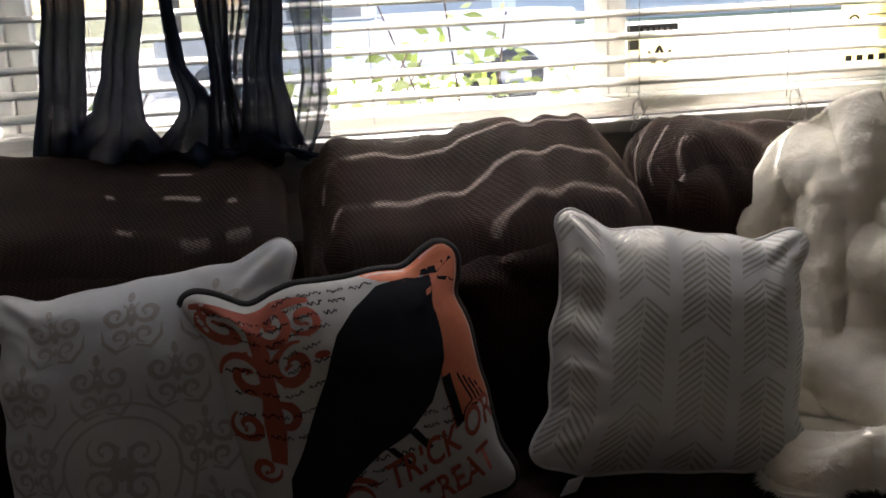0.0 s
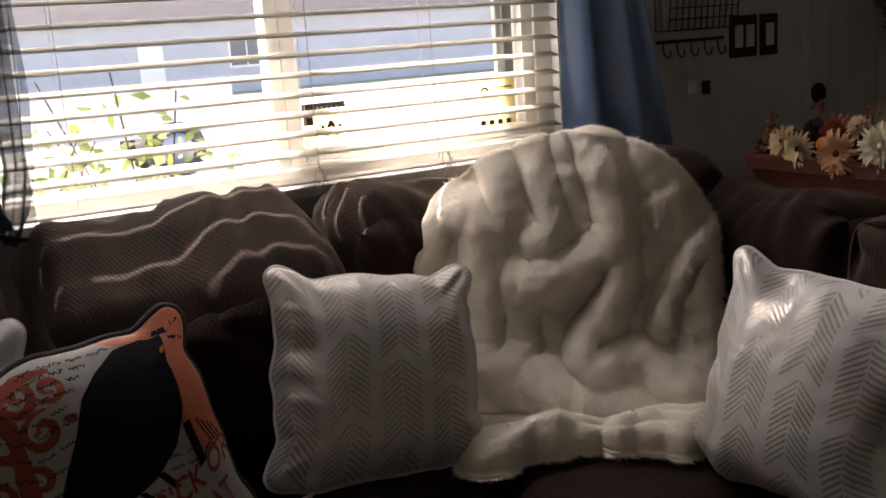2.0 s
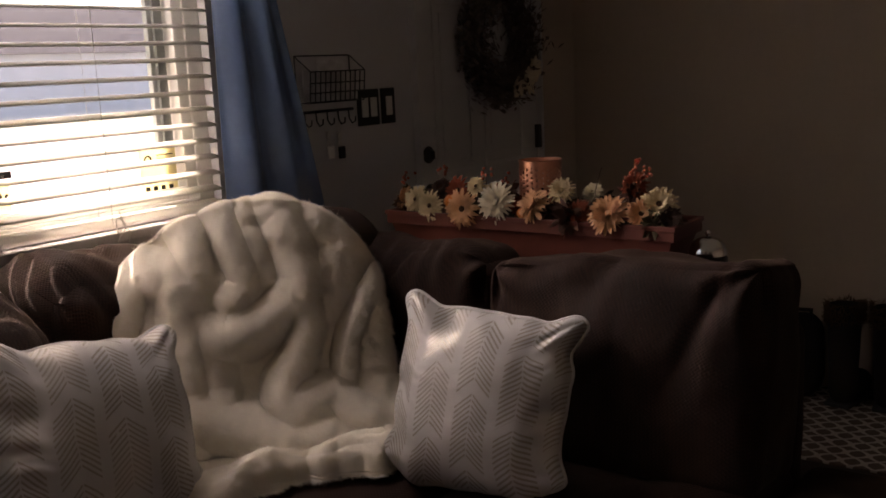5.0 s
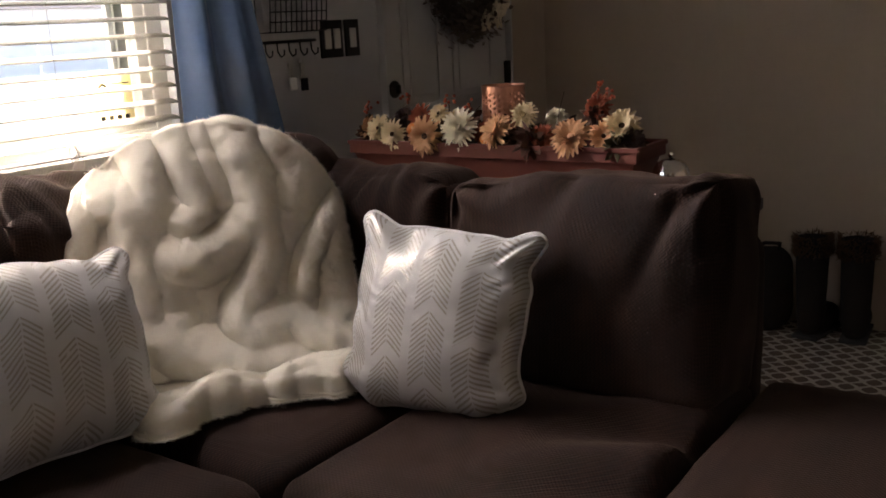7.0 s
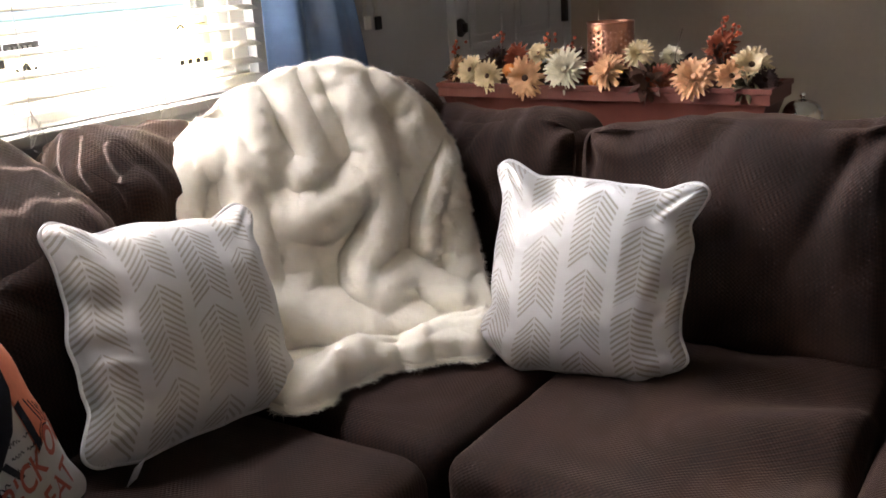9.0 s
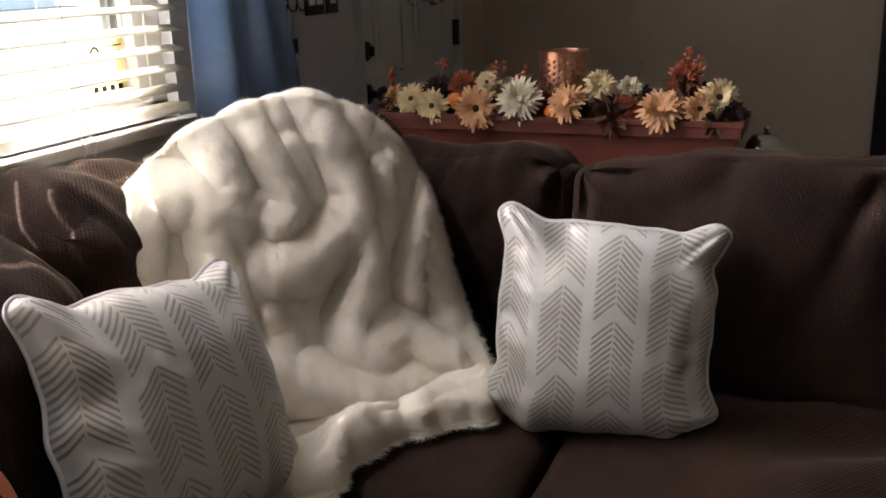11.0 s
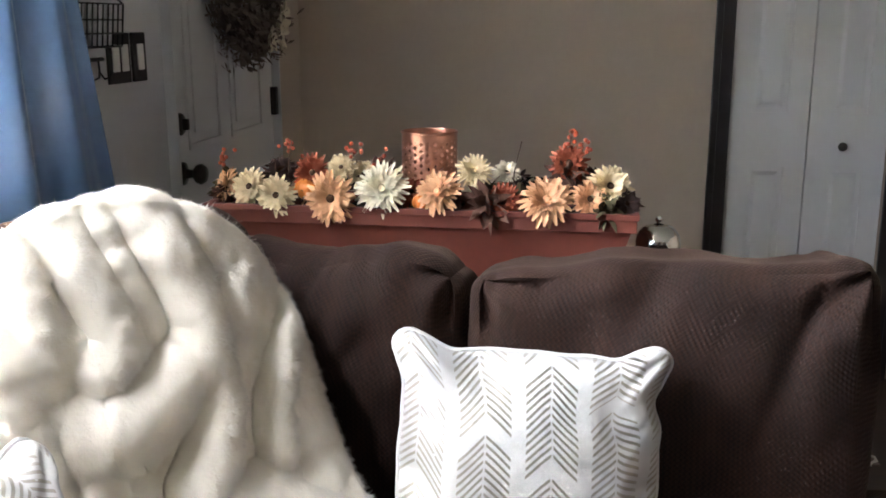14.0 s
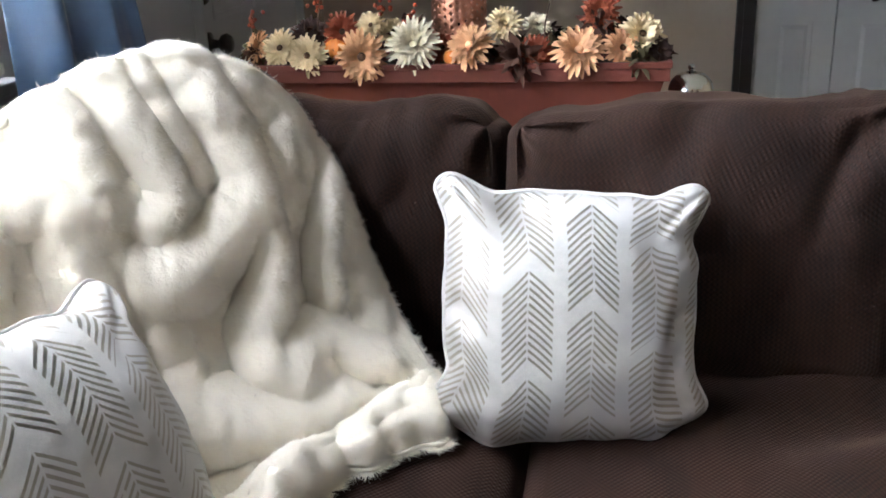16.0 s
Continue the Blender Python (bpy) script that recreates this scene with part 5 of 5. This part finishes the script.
def berry_twig(label, px, py, dep, h, seed):
    rnd = random.Random(seed)
    base = Vector(spot(px, py, dep))
    t = thing("berry_twig", label, "twig", "twigs in the planter", at=T(base))
    tip = Vector((rnd.uniform(-.02, .02), rnd.uniform(-.02, .02), h))
    tubes("twig", [[(0, 0, -.03), tip * .5 + Vector((.004, .003, 0)), tip]], .0016, M["stem"], t, 5)
    for k in range(9):
        p = tip * rnd.uniform(.55, 1.05) + Vector((rnd.gauss(0, .010), rnd.gauss(0, .010), rnd.gauss(0, .006)))
        part("berry", lathe([(0, -.005), (.0035, -.0035), (.005, 0), (.0035, .0035), (0, .005)], 8, T(p)), M["berry"], t, "", True)


for k, (px, py, dep, h, label) in enumerate(((.175, .05, .05, .075, "red berry twig behind the daisies"), (.33, .06, .06, .05, "short red berry twig"), (.85, .09, .05, .065, "tall red berry twig"), (.02, .05, .03, .05, "thin dark berry twig at the window end"), (.395, .06, .05, .04, "short dark berry twig"), (.875, .08, .05, .05, "red berry twig beside the rust flower"))):
    berry_twig(label, px, py, dep, h, 90 + k)
tagged(tubes("dried_stalk", [[spot(.715, 0, .05), spot(.72, .07, .05), spot(.735, .13, .06)]], .0011, M["stem"], None, 5), "thin bare dried stalk", "twig")


def pumpkin(label, at, r):
    t = thing("pumpkin", label, "pumpkin", "pumpkins in the planter", at=T(at))
    f = lambda u, v: (r * (1 - .12 * abs(math.sin(u * 6.283 * 4.5))) * math.cos(u * 6.283) * math.sin(max(.02, v * 3.12)), r * (1 - .12 * abs(math.sin(u * 6.283 * 4.5))) * math.sin(u * 6.283) * math.sin(max(.02, v * 3.12)), -.8 * r * math.cos(v * 3.12))
    vs, fs, _ = sheet(f, 54, 14)
    finish("body", vs, fs, M["pumpkin"], t)
    tubes("stalk", [[(0, 0, r * .7), (.002, 0, r * 1.0), (.006, .003, r * 1.25)]], .003, M["stem"], t, 6)


pumpkin("small orange pumpkin among the flowers", spot(.232, .028, .02), .028)
pumpkin("small orange pumpkin beside the copper holder", spot(.515, .012, -.005), .022)

# copper candle holder with a pierced lattice
holder = thing("candle_holder", "pierced copper candle holder standing in the planter", "candle holder", at=T((.112, -.817, .945)))
R, HH, NU, NV = .058, .172, 208, 96
vs, fs = [], []
for j in range(NV + 1):
    for i in range(NU):
        a = 6.283185 * i / NU
        vs.append((R * math.cos(a), R * math.sin(a), HH * j / NV))
for j in range(NV):
    for i in range(NU):
        cu, cv = (i % 8) - 3.5, ((j + (4 if (i // 8) % 2 else 0)) % 8) - 3.5
        if 6 < j < NV - 9 and abs(cu) + abs(cv) < 2.6:
            continue
        fs.append((j * NU + i, j * NU + (i + 1) % NU, (j + 1) * NU + (i + 1) % NU, (j + 1) * NU + i))
shell = finish("shell", vs, fs, M["copper"], holder)
md = shell.modifiers.new("thickness", "SOLIDIFY")
md.thickness = .0016
ring = [(R * math.cos(k * .1309), R * math.sin(k * .1309), HH) for k in range(48)]
tubes("rim", [ring], .0022, M["copper"], holder, 6, closed=True)
part("floor_disc", lathe([(0, .01), (R - .002, .01), (R - .002, .013), (0, .013)], 32), M["copper"], holder)

votive = thing("votive_glass", "clear glass votive with an orange candle", "candle", at=T(spot(.77, -.012, .045)))
g = part("glass", lathe([(0, 0), (.026, 0), (.030, .01), (.032, .068), (.030, .068), (.0275, .012), (0, .008)], 28), M["clear"], votive, "clear glass cup", True)
part("wax", lathe([(0, .011), (.026, .012), (.027, .040), (0, .041)], 24), M["candle"], votive, "orange wax", True)

jar = thing("mercury_jar", "dark glass jar with a faceted silver lid on the console", "jar", at=T((.100, -1.292, .825)))
part("body", lathe([(0, 0), (.042, 0), (.047, .008), (.047, .062), (.044, .069), (0, .070)], 28), M["dark_base"], jar, "dark glass body", True)
vs, fs = [], []
for j in range(9):
    for i in range(28):
        a = 6.283 * (i + .5 * (j % 2)) / 28
        t = j / 8
        r = .046 * math.cos(t * 1.45) ** .7
        vs.append((r * math.cos(a), r * math.sin(a), .070 + .042 * math.sin(t * 1.5)))
for j in range(8):
    for i in range(28):
        a, b, c, d = j * 28 + i, j * 28 + (i + 1) % 28, (j + 1) * 28 + (i + 1) % 28, (j + 1) * 28 + i
        fs += [(a, b, d), (b, c, d)] if j % 2 == 0 else [(a, b, c), (a, c, d)]
finish("lid", vs, fs, M["silver"], jar, "faceted mercury-silver lid", smooth=False)
part("finial", lathe([(0, .110), (.006, .110), (.004, .115), (.008, .121), (.005, .128), (0, .129)], 14), M["silver"], jar, "", True)

# ---- north wall fittings ----
for x0, x1, n in ((.315, .425, 2), (.44, .512, 1)):
    sw = thing("light_switch", "dark bronze switch plate with %s white rocker%s" % (("two", "s") if n == 2 else ("one", "")), "light switch", "switches by the door")
    part("plate", boxes((x0, x1, -.008, 0, 1.193, 1.315), bevel=.003), M["plate"], sw)
    for k in range(n):
        c = (x0 + x1) / 2 + (k - (n - 1) / 2) * .046
        part("rocker", boxes((c - .016, c + .016, -.012, -.008, 1.222, 1.287), bevel=.002), M["rocker"], sw)

rack = thing("key_rack", "black wire letter rack with key hooks on the wall", "rack")
RX0, RX1, RZ0, RZ1 = .03, .285, 1.285, 1.43
paths = [[(RX0, -.005, RZ1), (RX1, -.005, RZ1), (RX1, -.07, RZ1 - .05), (RX0, -.07, RZ1 - .05), (RX0, -.005, RZ1)], [(RX0, -.005, RZ0), (RX1, -.005, RZ0), (RX1, -.06, RZ0), (RX0, -.06, RZ0), (RX0, -.005, RZ0)]]
for k in range(12):
    x = RX0 + (RX1 - RX0) * k / 11
    paths.append([(x, -.06, RZ0), (x, -.07, RZ1 - .05)])
for z in (RZ0 + .03, RZ0 + .06):
    paths.append([(RX0, -.064, z), (RX1, -.064, z)])
paths.append([(RX0, -.005, RZ0), (RX0, -.005, RZ1)]), paths.append([(RX1, -.005, RZ0), (RX1, -.005, RZ1)])
for p in paths:
    tubes("wire", [p], .0022, M["wire"], rack, 5)
tubes("rail", [[(RX0, -.008, 1.255), (RX1, -.008, 1.255)]], .005, M["wire"], rack, 6)
for k in range(5):
    x = RX0 + .025 + k * .052
    tubes("hook", [[(x, -.008, 1.26), (x, -.010, 1.225), (x, -.022, 1.210), (x, -.036, 1.216), (x, -.038, 1.232)]], .0026, M["wire"], rack, 6)
mail = thing("letters", "letters and papers standing in the wire rack", "papers")
for k, (x0, x1, h, y) in enumerate(((.045, .16, .10, -.02), (.10, .24, .13, -.032), (.17, .27, .09, -.045))):
    slab("letter", (x0, x1, y - .002, y, RZ0 + .003, RZ0 + h), M["paper"], mail)
for k, (x, z, label) in enumerate(((.135, 1.21, "bunch of keys with a white fob hanging on a hook"), (.187, 1.205, "bunch of dark keys hanging on a hook"))):
    ks = thing("keys", label, "keys", "keys on the rack", at=T((x, -.028, z)))
    tubes("ring", [[(.012 * math.cos(a * .4), .0, -.012 + .012 * math.sin(a * .4)) for a in range(16)]], .0012, M["steel"], ks, 5, closed=True)
    for j, r in enumerate((-14, 6, 18)):
        bm = boxes((-.009, .009, -.001, .001, -.028, -.008), (-.004, .004, -.001, .001, -.062, -.028))
        bmesh.ops.transform(bm, matrix=pose(.004 * j - .004, -.003 * j, -.012, 0, r, 0), verts=bm.verts)
        part("key", bm, M["steel"], ks)
    part("fob", boxes((-.016, .016, -.012, -.006, -.105, -.065), bevel=.004), M["card" if k == 0 else "wire"], ks)

wreath = thing("door_wreath", "dried twig wreath with cream flowers on the front door", "wreath", at=T((1.12, -.03, 1.465)))
rnd = random.Random(8)
vs, fs = [], []
for k in range(5200):
    a = rnd.uniform(0, 6.283)
    rr = .190 + rnd.gauss(0, .036)
    c = Vector((rr * math.cos(a), rnd.gauss(-.035, .032), rr * math.sin(a)))
    d = Vector((-math.sin(a) + rnd.gauss(0, .7), rnd.gauss(-.3, .5), math.cos(a) + rnd.gauss(0, .7))).normalized() * rnd.uniform(.018, .042)
    s = d.orthogonal().normalized() * rnd.uniform(.004, .010)
    o = len(vs)
    vs += [c, c + d * .5 - s, c + d, c + d * .5 + s]
    fs.append((o, o + 1, o + 2, o + 3))
finish("dried_leaves", vs, fs, M["twig"], wreath)
for k in range(4):
    tubes("vine", [[((.14 + .01 * k + .008 * math.sin(a * .9 + k)) * math.cos(a * .157), .012 * math.sin(a * .7 + k), (.14 + .01 * k + .008 * math.cos(a * .7)) * math.sin(a * .157)) for a in range(40)]], .005, M["twig"], wreath, 6, closed=True)
for a, r in ((-1.05, .050), (-.65, .045), (-1.5, .040)):
    vs, fs = [], []
    petal_ring(vs, fs, 14, r * .15, r, r * .4, .35, 0, rnd)
    f = finish("flower", vs, fs, M["petal_white"], wreath, "cream dried flower")
    f.matrix_basis = pose(.18 * math.cos(a), -.095, .18 * math.sin(a), 90, 0, 0)
    e = part("eye", lathe([(0, 0), (r * .25, 0), (r * .2, r * .2), (0, r * .25)], 10), M["eye"], f, "", True)

# ---- floor things by the entry ----
structure("rug", boxes((1.05, 1.82, -2.06, -.35, 0.0, .010), bevel=.003), M["rug"], "brown rug with an off-white trellis lattice", "rug")


def boot(label, x, y, turn, h=.40):
    t = thing("tall_boot", label, "boot", "boots by the wall", at=pose(x, y, .010, 0, 0, turn))
    f = lambda u, v: ((.052 + .012 * v) * math.cos(u * 6.283) * (1 + .05 * noise.noise(Vector((u * 3, v * 4, x)))), (.055 + .014 * v) * math.sin(u * 6.283), .06 + (h - .06) * v)
    vs, fs, _ = sheet(f, 28, 14)
    finish("shaft", vs, fs, M["boot"], t)
    rbox("foot", (.095, .25, .10), .045, M["boot"], t, T((0, -.075, .055)), (0, 0, .01), .003, n=10)
    part("sole", boxes((-.05, .05, -.205, .06, 0, .016), bevel=.006), M["tyre"], t)
    vs, fs = [], []
    rnd = random.Random(int(abs(y) * 100))
    for k in range(900):
        a, zz = rnd.uniform(0, 6.283), rnd.uniform(h - .07, h + .012)
        c = Vector((.064 * math.cos(a), .068 * math.sin(a), zz))
        d = (c - Vector((0, 0, zz)) + Vector((rnd.gauss(0, .03), rnd.gauss(0, .03), rnd.gauss(.01, .04)))).normalized() * rnd.uniform(.015, .03)
        s = d.orthogonal().normalized() * .003
        o = len(vs)
        vs += [c - s, c + s, c + d]
        fs.append((o, o + 1, o + 2))
    finish("fur_cuff", vs, fs, M["boot_fur"], t, "brown fur cuff")


boot("dark suede boot with a brown fur cuff", 1.64, -1.26, 80)
boot("dark suede boot with a fur cuff beside its pair", 1.66, -1.42, 95)
bag = thing("hand_bag", "slouchy black bag on the floor by the wall", "bag")
rbox("body", (.16, .22, .34), .06, M["boot"], bag, T((1.68, -1.05, .18)), (.02, .02, .0), .012, 7, 14, 3)
tubes("strap", [[(1.68, -1.12, .33), (1.66, -1.13, .37), (1.63, -1.08, .375), (1.64, -1.0, .33)]], .008, M["boot"], bag, 6)

# ---- outside ----
structure("ground", boxes((-300, 300, .3, 600, -.25, -.2)), M["lawn"], "sunlit lawn outside the window", "ground")
structure("driveway", boxes((-60, 90, 5.5, 34, -.2, -.18)), M["concrete"], "pale concrete driveway", "road")


def shrub(label, x, y, r, h, seed, count=650):
    rnd = random.Random(seed)
    vs, fs = [], []
    stems = []
    for k in range(4):
        a = rnd.uniform(0, 6.28)
        stems.append([(x, y, -.2), (x + r * .35 * math.cos(a), y + r * .35 * math.sin(a), h * .5), (x + r * .8 * math.cos(a), y + r * .8 * math.sin(a), h * rnd.uniform(.75, 1))])
    t = thing("shrub", label, "shrub", "shrubs outside the window")
    tubes("stems", stems, .004, M["stem"], t, 5)
    for k in range(count):
        a, q = rnd.uniform(0, 6.28), rnd.random() ** .5
        c = Vector((x + r * q * math.cos(a), y + r * q * math.sin(a), rnd.uniform(.0, h) * (1 - .35 * q)))
        d = Vector((rnd.gauss(0, 1), rnd.gauss(0, 1), rnd.gauss(.2, .6))).normalized() * rnd.uniform(.05, .10)
        s = d.orthogonal().normalized() * d.length * .28
        o = len(vs)
        vs += [c, c + d * .4 - s, c + d, c + d * .4 + s]
        fs.append((o, o + 1, o + 2, o + 3))
    finish("leaves", vs, fs, M["leaf_green"], t)


for k, (x, y, r, h) in enumerate(((-2.6, 1.5, .55, 1.15), (-1.6, 1.7, .5, 1.25), (-.9, 2.2, .55, 1.30), (-3.8, 2.2, .6, 1.3))):
    shrub("sunlit leafy green shrub", x, y, r, h, 200 + k)

truck = thing("pickup_truck", "white pickup truck parked on the driveway", "truck", at=pose(.5, 11.0, -.18, 0, 0, 0))
part("cab", boxes((-2.6, -.9, -.85, .85, .55, 1.15), (-2.3, -1.0, -.78, .78, 1.15, 1.80), bevel=.08), M["truck"], truck)
part("bed", boxes((-.95, 1.5, -.85, .85, .55, 1.18), bevel=.05), M["truck"], truck)
part("bonnet", boxes((-3.7, -2.5, -.82, .82, .55, 1.08), bevel=.08), M["truck"], truck)
part("side_window", boxes((-2.1, -1.2, -.80, -.785, 1.2, 1.66), bevel=.005), M["dark_glass"], truck)
for x in (-2.95, .7):
    for y in (-.86, .68):
        w = part("wheel", lathe([(.12, 0), (.34, 0), (.38, .04), (.38, .16), (.34, .2), (.12, .2)], 24, T((x, y + .2, .38)) @ pose(0, 0, 0, 90, 0, 0)), M["tyre"], truck, "", True)
        part("rim", lathe([(0, .21), (.2, .205), (.22, .18), (0, .17)], 20, T((x, y + .2, .38)) @ pose(0, 0, 0, 90, 0, 0)), M["rim"], w, "", True)

house = thing("house", "grey house across the street", "house", at=pose(6, 38, -.2, 0, 0, 0))
part("wall", boxes((-9, 34, 0, 8, 0, 3.0)), M["siding"], house)
bm = bmesh.new()
pts = [(-9.5, -.5, 3.0), (34.5, -.5, 3.0), (34.5, 8.5, 3.0), (-9.5, 8.5, 3.0), (-9.5, 4, 5.4), (34.5, 4, 5.4)]
v = [bm.verts.new(p) for p in pts]
for f in ((0, 1, 5, 4), (2, 3, 4, 5), (1, 2, 5), (3, 0, 4), (3, 2, 1, 0)):
    bm.faces.new([v[i] for i in f])
part("roof", bm, M["roof"], house)
for x in (5.5,):
    wd = part("window", boxes((x - .8, x + .8, -.05, 0, 1.0, 2.2), bevel=.01), M["vinyl"], house)
    part("pane", boxes((x - .7, x - .03, -.06, -.045, 1.1, 2.1), (x + .03, x + .7, -.06, -.045, 1.1, 2.1)), M["dark_glass"], wd)
part("front_door", boxes((1.0, 2.0, -.05, 0, 0, 2.1), bevel=.01), M["vinyl"], house)


def tree(x, y, h, r, seed):
    rnd = random.Random(seed)
    t = thing("tree", "leafy street tree in sunlight", "tree", "trees across the street")
    limbs = []
    for k in range(7):
        a = rnd.uniform(0, 6.28)
        limbs.append([(x, y, h * .38), (x + r * .4 * math.cos(a), y + r * .4 * math.sin(a), h * .6), (x + r * .8 * math.cos(a), y + r * .8 * math.sin(a), h * rnd.uniform(.7, .95))])
    tubes("trunk", [[(x, y, -.2), (x + .1, y, h * .2), (x, y, h * .5)]], [.22, .16, .1], M["bark"], t, 10)
    tubes("limbs", limbs, [.08, .05, .02], M["bark"], t, 6)
    vs, fs = [], []
    cl = [(Vector((x + rnd.gauss(0, r * .5), y + rnd.gauss(0, r * .5), h * .68 + rnd.gauss(0, h * .13))), rnd.uniform(.25, .5) * r) for _ in range(16)]
    for c, q in cl:
        for k in range(160):
            p = c + Vector((rnd.gauss(0, 1), rnd.gauss(0, 1), rnd.gauss(0, .8))).normalized() * q * rnd.random() ** .4
            d = Vector((rnd.gauss(0, 1), rnd.gauss(0, 1), rnd.gauss(0, 1))).normalized() * rnd.uniform(.1, .2)
            s = d.orthogonal().normalized() * d.length * .35
            o = len(vs)
            vs += [p, p + d * .5 - s, p + d, p + d * .5 + s]
            fs.append((o, o + 1, o + 2, o + 3))
    finish("crown", vs, fs, M["leaf_green"], t)


tree(-4, 20, 6.5, 2.2, 31)
tree(27, 21, 7.5, 2.6, 32)
